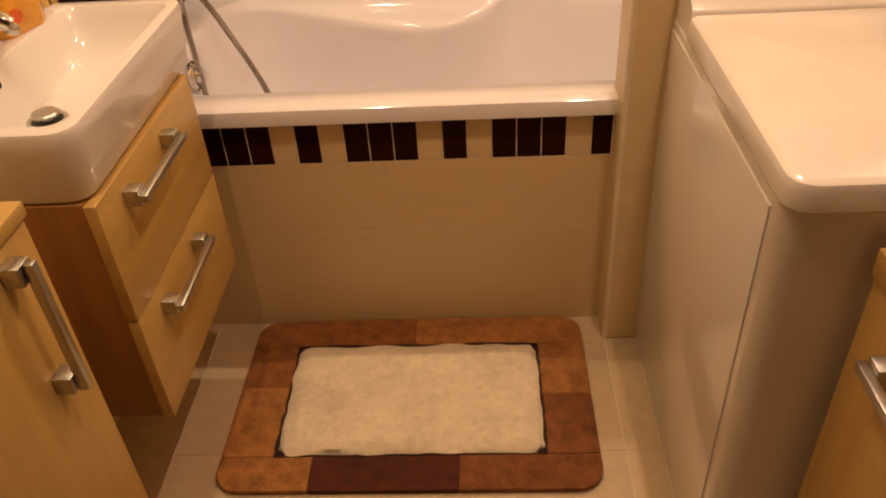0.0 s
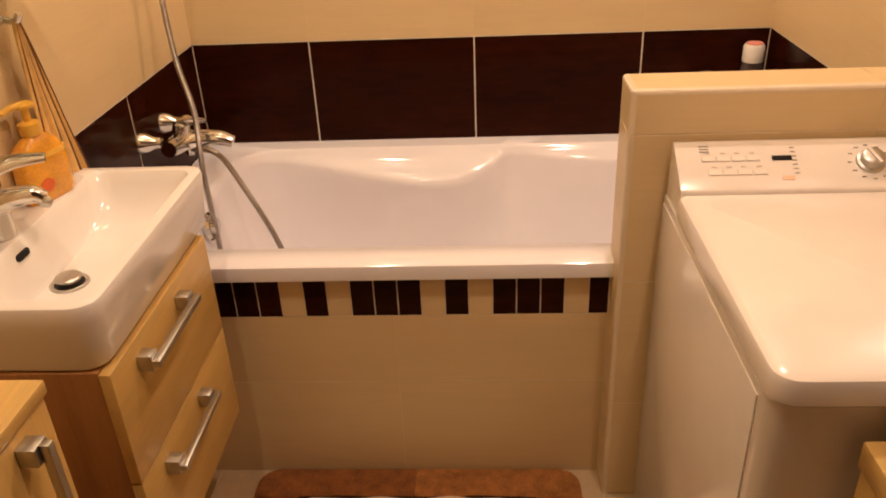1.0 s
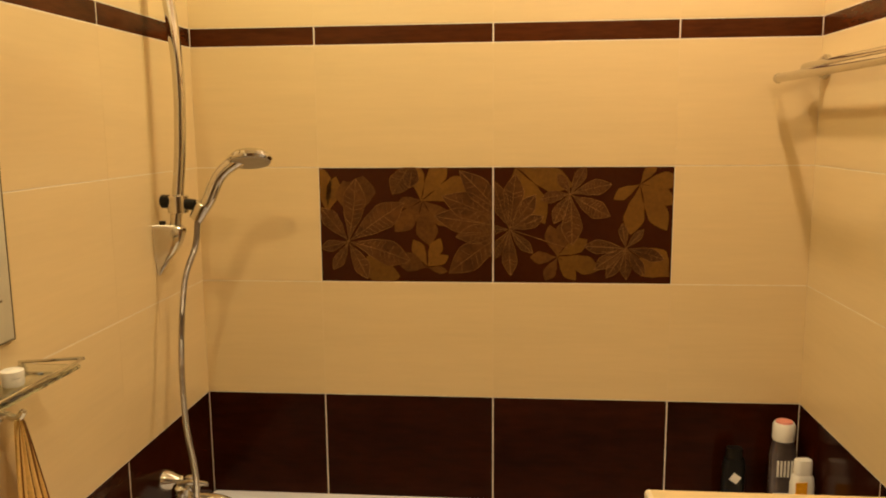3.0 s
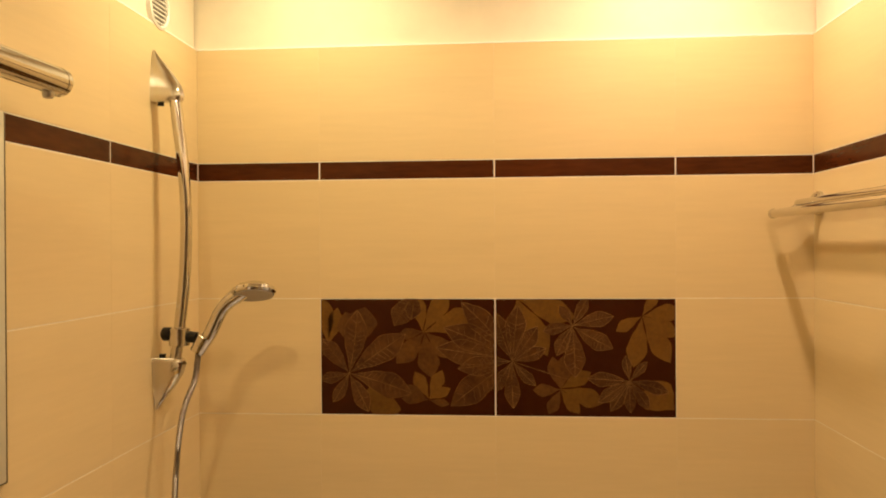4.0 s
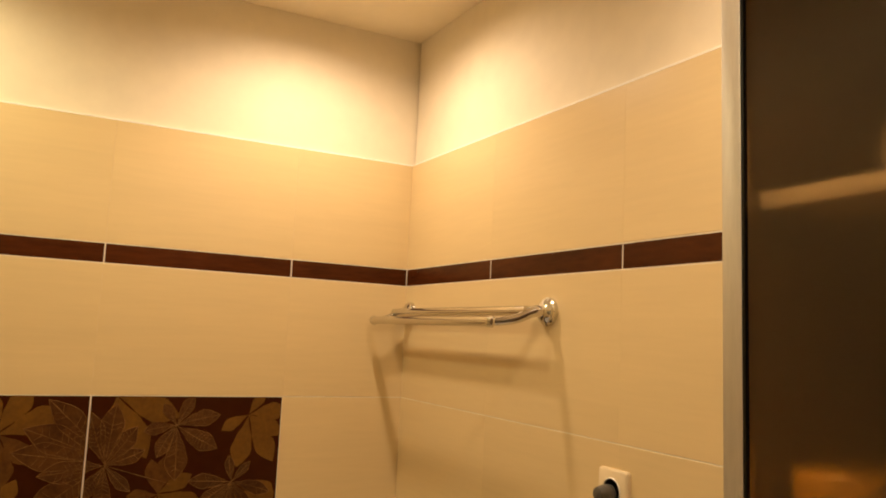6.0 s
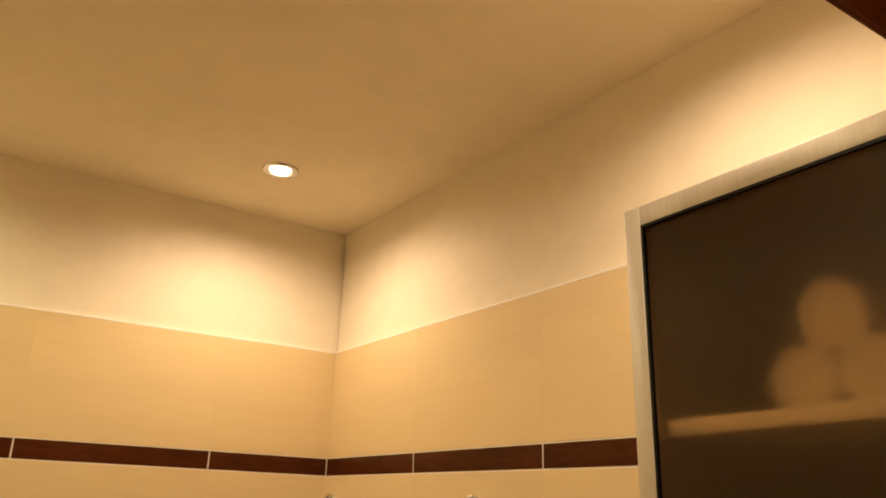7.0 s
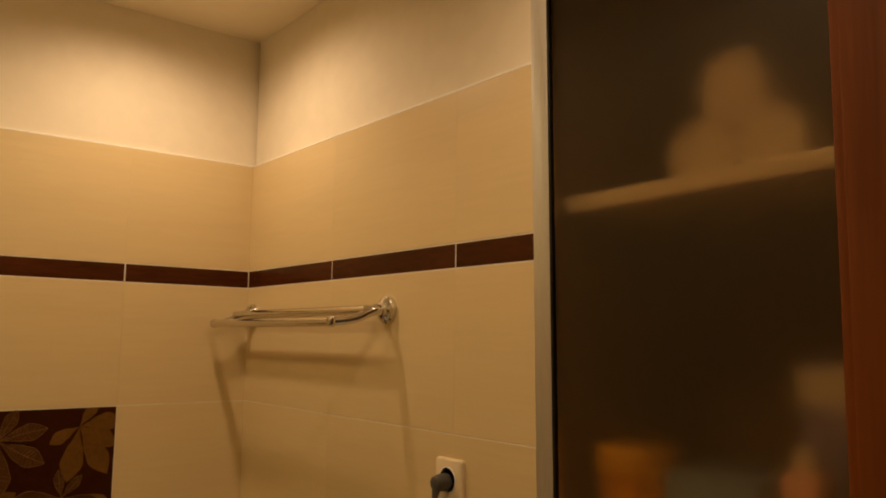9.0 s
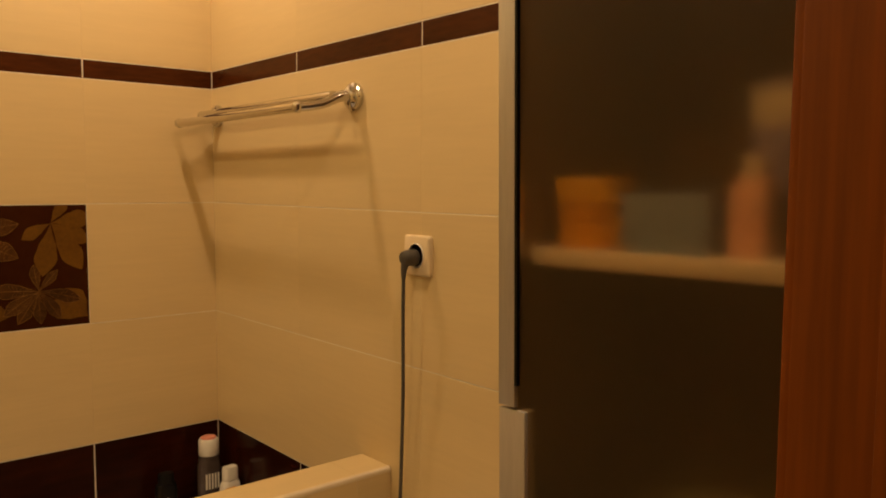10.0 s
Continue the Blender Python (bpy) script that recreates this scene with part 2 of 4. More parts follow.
def smooth_path(points, steps=8):
    pts = [Vector(p) for p in points]
    if len(pts) < 3:
        return pts
    ext = [2 * pts[0] - pts[1]] + pts + [2 * pts[-1] - pts[-2]]
    out = []
    for i in range(1, len(ext) - 2):
        a, b, c, d = ext[i - 1:i + 3]
        for k in range(steps):
            t = k / steps
            out.append(0.5 * ((2 * b) + (c - a) * t + (2 * a - 5 * b + 4 * c - d) * t * t + (3 * b - a - 3 * c + d) * t ** 3))
    out.append(pts[-1])
    return out


def tube(points, radius, seg=12, steps=8, bm=None, radii=None, flat=1.0):
    path = smooth_path(points, steps)
    rings, up = [], None
    for i, p in enumerate(path):
        d = (path[min(i + 1, len(path) - 1)] - path[max(i - 1, 0)]).normalized()
        if up is None:
            up = d.orthogonal().normalized()
        up = (up - d * up.dot(d)).normalized()
        side = d.cross(up)
        if radii:
            f = i / (len(path) - 1) * (len(radii) - 1)
            k = min(int(f), len(radii) - 2)
            r = radii[k] + (radii[k + 1] - radii[k]) * (f - k)
        else:
            r = radius
        rings.append([p + r * (math.cos(2 * math.pi * j / seg) * up + flat * math.sin(2 * math.pi * j / seg) * side) for j in range(seg)])
    return loft(rings, bm=bm)


def rounded(x0, x1, y0, y1, z, r, n=6):
    """A rounded rectangle ring; r: one radius or four (x0y0, x1y0, x1y1, x0y1)."""
    rr = r if isinstance(r, (tuple, list)) else (r,) * 4
    out = []
    for (cx, cy, a0), q in zip(((x0, y0, 180), (x1, y0, 270), (x1, y1, 0), (x0, y1, 90)), rr):
        ox = cx + q if cx == x0 else cx - q
        oy = cy + q if cy == y0 else cy - q
        for i in range(n + 1):
            a = radians(a0 + 90 * i / n)
            out.append(Vector((ox + q * math.cos(a), oy + q * math.sin(a), z)))
    return out


def wall_frame(origin, out):
    """Local x along the wall, y out into the room, z up."""
    yy = Vector((*out, 0)).normalized()
    xx = yy.cross(Vector((0, 0, 1)))
    m = Matrix((xx, yy, Vector((0, 0, 1)))).transposed().to_4x4()
    return Matrix.Translation(origin) @ m


M_L = wall_frame((XL, 0, 0), (1, 0))
M_R = wall_frame((XR, 0, 0), (-1, 0))
M_B = wall_frame((XR, 0, 0), (0, -1))

# ---- walls, floor, ceiling ----
TH = 0.12
WALLS = {}


def wall(name, m, u0, u1, z0, z1, label):
    w = part(name, box(u0, u1, -TH, -0.008, z0, z1), M_PAINT, None, label, False, m)
    tagged(w, category="wall", kind="structure")
    part("grout", box(u0, u1, -0.0085, -0.0006, z0, ZT), M_GROUT, w, "pale grout bed", False)
    part("caulk_line", box(u0, u1, -0.0079, 0.0003, ZT - 0.0012, ZT + 0.003), M_LITEDGE, w, "pale strip painted as the lit top edge of the tiles", False)
    WALLS[name] = w
    return w


wall("wall_north", M_B, -0.05, XR - XL + 0.05, FLOOR - 0.02, CEIL, "cream painted wall with beige and brown tiles below")
wall("wall_west", M_L, 0.0, 2.0, FLOOR - 0.02, CEIL, "cream painted wall with beige and brown tiles below")
wall("wall_east", M_R, -2.0, 0.0, FLOOR - 0.02, CEIL, "cream painted wall with beige and brown tiles below")

room = bmesh.new()
box(-0.6, 2.1, -3.3, 0.13, FLOOR - 0.12, FLOOR - 0.0015, bm=room)
floor = part("floor", room, M_GROUT, None, "greige ceramic tiled bathroom floor", False)
tagged(floor, category="floor", kind="structure")
ceil = part("ceiling", box(-0.6, 2.1, YDOOR - 0.1, 0.13, CEIL, CEIL + 0.1), M_CEIL, None, "lowered cream painted plasterboard ceiling", False)
tagged(ceil, category="ceiling", kind="structure")

# door wall with its opening
DX0, DX1, DZ = 0.30, 1.098, 2.09
dw = bmesh.new()
box(-0.4, DX0 - 0.03, YDOOR - 0.10, YDOOR, FLOOR - 0.02, CEIL, bm=dw)
box(DX1 + 0.03, 2.0, YDOOR - 0.10, YDOOR, FLOOR - 0.02, CEIL, bm=dw)
box(DX0 - 0.03, DX1 + 0.03, YDOOR - 0.10, YDOOR, DZ + 0.03, CEIL, bm=dw)
tagged(part("wall_south", dw, M_PAINT, None, "cream painted wall round the doorway", False), category="wall", kind="structure")
hall = bmesh.new()
box(-0.6, 2.1, -3.4, -3.3, FLOOR - 0.1, CEIL, bm=hall)
box(-0.7, -0.6, -3.3, YDOOR - 0.1, FLOOR - 0.1, CEIL, bm=hall)
box(2.1, 2.2, -3.3, YDOOR - 0.1, FLOOR - 0.1, CEIL, bm=hall)
box(-0.6, 2.1, -3.3, YDOOR - 0.1, CEIL, CEIL + 0.1, bm=hall)
tagged(part("wall_hall", hall, M_HALL, None, "plain plaster walls of the dark hallway", False), category="wall", kind="structure")
tagged(part("floor_hall", box(-0.6, 2.1, -3.3, YDOOR - 0.06, FLOOR - 0.011, FLOOR + 0.004), M_HALLF, None, "brown wooden hallway floor", False), category="floor", kind="structure")

# door frame
df = thing("door_1", "reddish-brown wooden door frame round an open doorway", "door frame", kind="structure")


def jamb(x_face, sgn):
    bm = bmesh.new()
    x0, x1 = sorted((x_face, x_face + sgn * 0.028))
    box(x0, x1, YDOOR - 0.11, YDOOR + 0.006, FLOOR + 0.004, DZ + 0.028, 0.003, bm=bm)
    return bm


part("jamb", jamb(DX1, 1), M_FRAMEW, df)
part("jamb", jamb(DX0, -1), M_FRAMEW, df)
part("head", box(DX0, DX1, YDOOR - 0.11, YDOOR + 0.006, DZ, DZ + 0.028, 0.003), M_FRAMEW, df)
for xs in ((DX1 + 0.004, DX1 + 0.075), (DX0 - 0.075, DX0 - 0.004)):
    part("casing", box(*xs, YDOOR + 0.0005, YDOOR + 0.014, FLOOR, DZ + 0.075, 0.004), M_FRAMEW, df)
    part("casing", box(*xs, YDOOR - 0.115, YDOOR - 0.1005, FLOOR, DZ + 0.075, 0.004), M_FRAMEW, df)
part("casing", box(DX0 - 0.004, DX1 + 0.004, YDOOR + 0.0005, YDOOR + 0.0135, DZ + 0.004, DZ + 0.074, 0.004), M_FRAMEW, df)
part("door_stop", box(DX1 - 0.010, DX1, YDOOR - 0.075, YDOOR - 0.05, FLOOR + 0.004, DZ - 0.010, 0.002), M_FRAMEW, df)
part("door_stop", box(DX0, DX0 + 0.010, YDOOR - 0.075, YDOOR - 0.05, FLOOR + 0.004, DZ - 0.010, 0.002), M_FRAMEW, df)
part("door_stop", box(DX0, DX1, YDOOR - 0.075, YDOOR - 0.05, DZ - 0.010, DZ, 0.002), M_FRAMEW, df)

# ---- downlights ----
for sx, sy in SPOTS:
    dl = thing("downlight", "lit round recessed ceiling spotlight with a chrome ring", "ceiling light", pose(sx, sy, CEIL), "ceiling spotlights")
    ring = lathe([(0.031, 0.004), (0.031, -0.004), (0.036, -0.006), (0.043, -0.0045), (0.045, 0.0)], 32, cap0=False, cap1=False)
    part("trim_ring", ring, M_CHROME, dl)
    part("lamp", lathe([(0.0265, -0.0005), (0.0255, -0.003), (0.018, -0.0045), (0.006, -0.005)], 24), M_LAMP, dl, "glowing halogen lamp")

# ---- washbasin and its cabinet ----
BX0, BX1, BY0, BY1, BZ = -0.0115, 0.259, -1.277, -0.776, 0.881


def basin():
    t = thing("washbasin", "white ceramic rectangular washbasin with rounded corners", "washbasin")
    n = 6
    R = (0.006, 0.036, 0.030, 0.006)
    rings = []
    for d, z, k in ((0.014, BZ - 0.111, 0.9), (0.010, BZ - 0.105, 0.9), (0.002, BZ - 0.03, 1), (0.0, BZ - 0.008, 1), (0.002, BZ - 0.002, 1), (0.006, BZ, 0.95)):
        rings.append(rounded(BX0, BX1 - d, BY0 + d, BY1 - d, z, tuple(max(0.004, q * k) for q in R), n))
    ix0, ix1, iy0, iy1 = BX0 + 0.060, BX1 - 0.018, BY0 + 0.022, BY1 - 0.022
    for dx0, d, z, r in ((0.0, 0.0, BZ, 0.03), (0.003, 0.003, BZ - 0.003, 0.03), (0.006, 0.012, BZ - 0.022, 0.034), (0.011, 0.026, BZ - 0.048, 0.038), (0.015, 0.048, BZ - 0.070, 0.040), (0.017, 0.08, BZ - 0.083, 0.034), (0.0185, 0.12, BZ - 0.089, 0.026), (0.0195, 0.165, BZ - 0.092, 0.018)):
        rings.append(rounded(ix0 + dx0, ix1 - d * 0.55, iy0 + d, iy1 - d, z, (r, r, r, r), n))
    part("bowl", loft(rings), M_CERAM, t)
    dm = pose(0.103, -1.055, BZ - 0.0915)
    part("drain", lathe([(0.031, -0.004), (0.031, 0.003), (0.028, 0.004), (0.0245, 0.002), (0.0235, -0.004)], 28, m=dm, cap0=False, cap1=False), M_STEEL, t, "round steel drain ring")
    part("drain_hole", lathe([(0.0243, 0.0008), (0.0243, 0.0016), (0.004, 0.0018)], 24, m=dm), M_BLACK, t, "dark drain opening")
    part("drain_plug", lathe([(0.008, 0.0018), (0.009, 0.007), (0.0205, 0.009), (0.0215, 0.013), (0.019, 0.0155), (0.004, 0.0165)], 28, m=dm), M_STEEL, t, "raised round steel plug")
    om = pose(BX0 + 0.0662, -1.078, BZ - 0.024, 0, 79, 0)
    slot = loft([[om @ p for p in rounded(-0.006, 0.006, -0.018, 0.018, z, 0.0058, 5)] for z in (-0.002, 0.0025)])
    part("overflow_slot", slot, M_BLACK, t, "dark overflow slot")
    return t


basin()


def bar_handle(parent, m, length):
    h = new("handle")
    bm = bmesh.new()
    box(0.030 - 0.006, 0.030 + 0.006, -length / 2, length / 2, -0.006, 0.006, 0.0012, bm=bm)
    me = part("handle", bm, M_STEEL, parent, "square brushed steel bar handle", True, m)
    bpy.data.objects.remove(h)
    for s in (-1, 1):
        part("handle_post", box(0.0, 0.0235, s * (length / 2 - 0.013) - 0.0125, s * (length / 2 - 0.013) + 0.0125, -0.0135, 0.0135, 0.0015), M_STEEL, me)
    return me


VX, VY0, VY1, VZ0, VZ1 = 0.256, -1.272, -0.845, 0.350, 0.7695
van = thing("vanity_cabinet", "wall-hung pale birch vanity cabinet with two drawers", "cabinet")
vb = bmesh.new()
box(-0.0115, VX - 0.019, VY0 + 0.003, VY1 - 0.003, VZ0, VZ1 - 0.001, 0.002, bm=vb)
part("body", vb, M_BIRCHSHADE, van, "birch carcass with shade painted into its colour")
for z0, z1, hz in ((VZ0 - 0.002, 0.559, 0.520), (0.562, VZ1 - 0.002, 0.729)):
    dr = part("drawer_front", box(VX - 0.018, VX, VY0, VY1, z0, z1, 0.0015), M_BIRCHH, van)
    bar_handle(dr, pose(VX, -1.098, hz), 0.195)

# tap on the washbasin
tap = thing("basin_tap", "chrome single-lever washbasin mixer tap", "tap", pose(0.0165, -1.062, BZ))
part("body", lathe([(0.0275, 0.0), (0.0275, 0.004), (0.0265, 0.012), (0.0255, 0.060), (0.0265, 0.070), (0.0265, 0.096), (0.022, 0.106), (0.010, 0.109)], 28), M_CHROME, tap)
part("spout", tube([(0.0, 0, 0.050), (0.035, 0.004, 0.064), (0.068, 0.010, 0.068), (0.084, 0.013, 0.060)], 0.014, 14, radii=(0.022, 0.018, 0.0145, 0.012)), M_CHROME, tap)
part("lever", tube([(-0.012, 0, 0.098), (0.015, 0.004, 0.112), (0.055, 0.014, 0.121), (0.096, 0.026, 0.122)], 0.01, 14, radii=(0.022, 0.019, 0.012, 0.008), flat=0.55), M_CHROME, tap)
part("aerator", lathe([(0.011, -0.008), (0.0115, 0.0), (0.009, 0.003)], 16, m=pose(0.084, 0.013, 0.057, 0, 25, 0)), M_STEEL, tap)

# soap dispenser
sd = thing("soap_dispenser", "squat pump bottle with orange liquid soap and yellow pump", "soap bottle", pose(0.022, -0.905, BZ, 0, 0, -18) @ Matrix.Diagonal((0.98, 1.12, 0.90, 1)))
bot = part("bottle", loft([rounded(-0.024 * k, 0.024 * k, -0.046 * k, 0.046 * k, z, 0.022 * k, 6) for k, z in ((0.90, 0.0), (0.98, 0.006), (1.02, 0.045), (0.98, 0.085), (0.80, 0.108), (0.45, 0.122), (0.30, 0.126))]), M_SOAP, sd)
part("label", lathe([(0.013, -0.0255), (0.013, 0.0255)], 20, m=pose(0, -0.016, 0.034, 0, 90, 0)), M_ORANGE, bot, "round orange-red printed label")
part("shoulder_band", loft([rounded(-0.0240, 0.0240, -0.0445, 0.0445, z, 0.0205, 6) for z in (0.0835, 0.0925)]), M_SOAPY, bot, "pale yellow empty upper part")
part("collar", lathe([(0.015, 0.125), (0.0165, 0.128), (0.0165, 0.148), (0.009, 0.152)], 18), M_SOAPY, sd)
part("pump", lathe([(0.006, 0.151), (0.006, 0.176), (0.016, 0.178), (0.017, 0.184), (0.010, 0.188)], 16), M_SOAPY, sd)
part("nozzle", tube([(0.0, 0, 0.183), (0.0, -0.025, 0.185), (0.0, -0.042, 0.179)], 0.006, 10, radii=(0.008, 0.006, 0.0045)), M_SOAPY, sd)

# low cabinet beside the vanity
lc = thing("low_cabinet", "low pale birch cabinet with a vertical bar handle", "cabinet")
part("body", box(-0.0115, 0.243, -1.81, -1.424, FLOOR + 0.06, 0.856, 0.0015), M_BIRCH, lc)
part("plinth", box(-0.0115, 0.215, -1.805, -1.43, FLOOR, FLOOR + 0.0595, 0.001), M_BIRCHSHADE, lc)
part("top", box(-0.0115, 0.266, -1.813, -1.419, 0.8565, 0.876, 0.003), M_BIRCHH, lc)
lcd = part("door", box(0.244, 0.262, -1.807, -1.425, FLOOR + 0.065, 0.854, 0.0015), M_BIRCH, lc)
bar_handle(lcd, pose(0.262, -1.488, 0.746, 90, 0, 0), 0.19)

# ---- bath ----
def bath():
    t = thing("bathtub", "white acrylic built-in bathtub with moulded armrests", "bathtub")
    x0, x1, y0, y1, z = XL + 0.002, XR - 0.002, -0.757, -0.0015, 0.646
    n = 48

    def lobe(px):
        """The scooped armrest along the back: rises slowly from the tap end and ends in a round nose."""
        k = (px - 0.07) / 0.77
        j = (px - 0.86) / 0.56
        return math.sin(math.pi * k ** 2.2) ** 0.85 if 0 < k < 1 else 0.28 * math.sin(math.pi * j) ** 0.9 if 0 < j < 1 else 0.0

    def ring(a0, a1, b0, b1, zz, r, wave=0.0, dip=0.0):
        base = rounded(a0, a1, b0, b1, zz, r, 8)
        pts = []
        for i, p in enumerate(base):
            q = base[(i + 1) % len(base)]
            far = (q - p).length > 0.15
            for k in range(n if far else 1):
                pts.append(p.lerp(q, k / (n if far else 1)))
        out = []
        for p in pts:
            f = lobe(p.x) if p.y > b1 - r - 0.02 else 0.0
            out.append(Vector((p.x, p.y - wave * f, zz - dip * f - 0.011 * (p.y - y0) / (y1 - y0))))
        return out
    rings = [ring(x0, x1, y0 + 0.012, y1, z - 0.042, 0.012), ring(x0, x1, y0 + 0.002, y1, z - 0.036, 0.012), ring(x0, x1, y0, y1, z - 0.02, 0.012),
             ring(x0, x1, y0 + 0.004, y1, z - 0.005, 0.012), ring(x0, x1, y0 + 0.014, y1, z, 0.012)]
    a0, a1, b0, b1 = 0.085, 1.46, -0.675, -0.062
    for d, zz, r, wv, dp in ((0.0, z, 0.13, 0.0, 0.0), (0.005, z - 0.003, 0.13, 0.003, 0.005), (0.008, z - 0.009, 0.13, 0.014, 0.017), (0.010, z - 0.014, 0.13, 0.036, 0.027), (0.013, z - 0.021, 0.13, 0.062, 0.030), (0.015, z - 0.027, 0.13, 0.078, 0.030), (0.016, z - 0.033, 0.13, 0.086, 0.032),
                             (0.018, z - 0.044, 0.13, 0.089, 0.034), (0.021, z - 0.062, 0.13, 0.085, 0.032), (0.035, z - 0.13, 0.13, 0.066, 0.015), (0.05, z - 0.20, 0.13, 0.036, 0.0),
                             (0.07, z - 0.30, 0.13, 0.01, 0.0), (0.10, z - 0.37, 0.12, 0.0, 0.0), (0.16, z - 0.40, 0.09, 0.0, 0.0)):
        rings.append(ring(a0 + d * 0.8, a1 - d * 1.6, b0 + d * 0.8, b1 - d * 0.8, zz, r - d * 0.4, wv, dp))
    part("tub", loft(rings, cap0=False), M_ACRYL, t)
    om = pose(0.108, -0.44, 0.583, 0, 82, 0)
    part("overflow_knob", lathe([(0.036, 0.0), (0.036, 0.006), (0.030, 0.012), (0.022, 0.013), (0.020, 0.022), (0.006, 0.024)], 28, m=om), M_CHROME, t, "round chrome overflow knob")
    part("drain", lathe([(0.034, 0.0), (0.033, 0.003), (0.02, 0.004)], 24, m=pose(0.36, -0.375, 0.2465)), M_CHROME, t)
    return t


bath()

# tiled apron below the rim
YP = -0.735
apron = part("bath_apron", box(XL + 0.004, 1.045, YP + 0.0007, YP + 0.07, FLOOR, 0.602), M_GROUT, None, "tiled bath apron with brown mosaic pieces", False)
tagged(apron, category="wall", kind="structure")

# half wall between bath and washing machine
HX, HY0, HY1, HZ = 1.037, -0.809, -0.709, 1.012
hwl = part("wall_half", box(HX + 0.0008, 1.541, HY0 + 0.0008, HY1 - 0.002, FLOOR, HZ - 0.0008, 0.004), M_GROUT, None, "low beige tiled half wall", False)
tagged(hwl, category="wall", kind="structure")

# bath mixer on the left wall
mx = thing("bath_mixer", "chrome wall-mounted bath mixer tap with two flanges", "tap", M_L @ Matrix.Translation((-0.042, 0, -0.009)))
for u in (0.339, 0.482):
    part("flange", lathe([(0.027, 0.0), (0.0265, 0.004), (0.021, 0.020), (0.014, 0.034), (0.012, 0.05)], 24, m=Matrix.Translation((u, 0, 0.811)) @ pose(0, 0, 0, -90)), M_CHROME, mx)
part("body", tube([(0.332, 0.066, 0.796), (0.41, 0.071, 0.790), (0.490, 0.066, 0.796)], 0.021, 16, radii=(0.019, 0.026, 0.019)), M_CHROME, mx)
part("spout", tube([(0.41, 0.07, 0.788), (0.406, 0.11, 0.793), (0.402, 0.16, 0.790), (0.400, 0.190, 0.780)], 0.015, 14, radii=(0.021, 0.018, 0.016, 0.013), flat=1.2), M_CHROME, mx)
part("cartridge", lathe([(0.021, 0.0), (0.023, 0.02), (0.021, 0.032), (0.010, 0.038)], 20, m=pose(0.41, 0.072, 0.80, -8, 0, 0)), M_CHROME, mx)
part("lever", tube([(0.41, 0.07, 0.834), (0.408, 0.10, 0.840), (0.404, 0.135, 0.836)], 0.009, 12, radii=(0.016, 0.012, 0.007), flat=0.6), M_CHROME, mx)
part("diverter", lathe([(0.007, 0.0), (0.007, 0.014), (0.011, 0.016), (0.011, 0.026), (0.004, 0.028)], 14, m=pose(0.365, 0.071, 0.81)), M_CHROME, mx)
part("hose_outlet", lathe([(0.009, -0.032), (0.011, -0.02), (0.011, 0.0)], 14, m=pose(0.385, 0.074, 0.776)), M_CHROME, mx)

# shower rail, hand shower and hose
RU = 0.258
sr = thing("shower_rail", "curved chrome shower rail with pointed wall brackets", "shower rail", M_L)


def bracket(z, s):
    """A fin with flat cheeks: a vertical wall edge, a bowed outer edge, and a point that faces up (s=1) or down."""
    rings = []
    for dz, w, d in ((-0.014, 0.0125, 0.064), (-0.010, 0.0145, 0.071), (0.0, 0.0155, 0.074), (0.022, 0.0145, 0.067), (0.046, 0.0125, 0.052), (0.068, 0.0100, 0.034), (0.088, 0.0065, 0.017), (0.106, 0.002, 0.004)):
        zz = z + s * dz
        rings.append([Vector((RU + w * c, max(0.0, e) * d, zz)) for c, e in ((-1.15, 0.0), (-1.0, 0.2), (-0.95, 0.78), (-0.7, 0.93), (0, 1.0), (0.7, 0.93), (0.95, 0.78), (1.0, 0.2), (1.15, 0.0))])
    return loft(rings)


part("top_bracket", bracket(2.006, 1), M_CHROME, sr)
part("bottom_bracket", bracket(1.396, -1), M_CHROME, sr)
# black stubs added to darken the hollow end of each bracket
for z, s in ((2.006, 1), (1.396, -1)):
    part("screw_recess", lathe([(0.0075, 0.0), (0.0075, 0.007), (0.004, 0.0075)], 14, m=pose(RU, 0.018, z - s * 0.0145, 0 if s < 0 else 180)), M_BLACK, sr, "black stub for the dark hollow of the bracket")
part("bar", tube([(RU, 0.048, 2.03), (RU, 0.056, 1.96), (RU, 0.070, 1.84), (RU, 0.076, 1.72), (RU, 0.070, 1.58), (RU, 0.056, 1.46), (RU, 0.046, 1.39)], 0.0130, 16), M_CHROME, sr)
sl = part("slider", lathe([(0.013, -0.022), (0.0235, -0.019), (0.0245, 0.0), (0.0235, 0.019), (0.013, 0.022)], 20, m=pose(RU, 0.058, 1.457)), M_CHROME, sr)
part("slider_arm", tube([(RU, 0.070, 1.457), (RU + 0.004, 0.088, 1.457), (RU + 0.006, 0.102, 1.455)], 0.013, 14), M_BLACK, sl, "black arm of the slider")
part("slider_cradle", lathe([(0.0135, -0.022), (0.0165, -0.020), (0.0175, 0.018), (0.0150, 0.020)], 20, m=Matrix.Translation((RU + 0.008, 0.112, 1.442)) @ pose(0, 0, 0, -28)), M_CHROME, sl)
part("slider_knob", lathe([(0.010, 0.0), (0.0155, 0.004), (0.0155, 0.020), (0.011, 0.024)], 16, m=Matrix.Translation((RU + 0.006, 0.044, 1.464)) @ pose(0, 0, 0, 90)), M_BLACK, sr, "black slider knob")

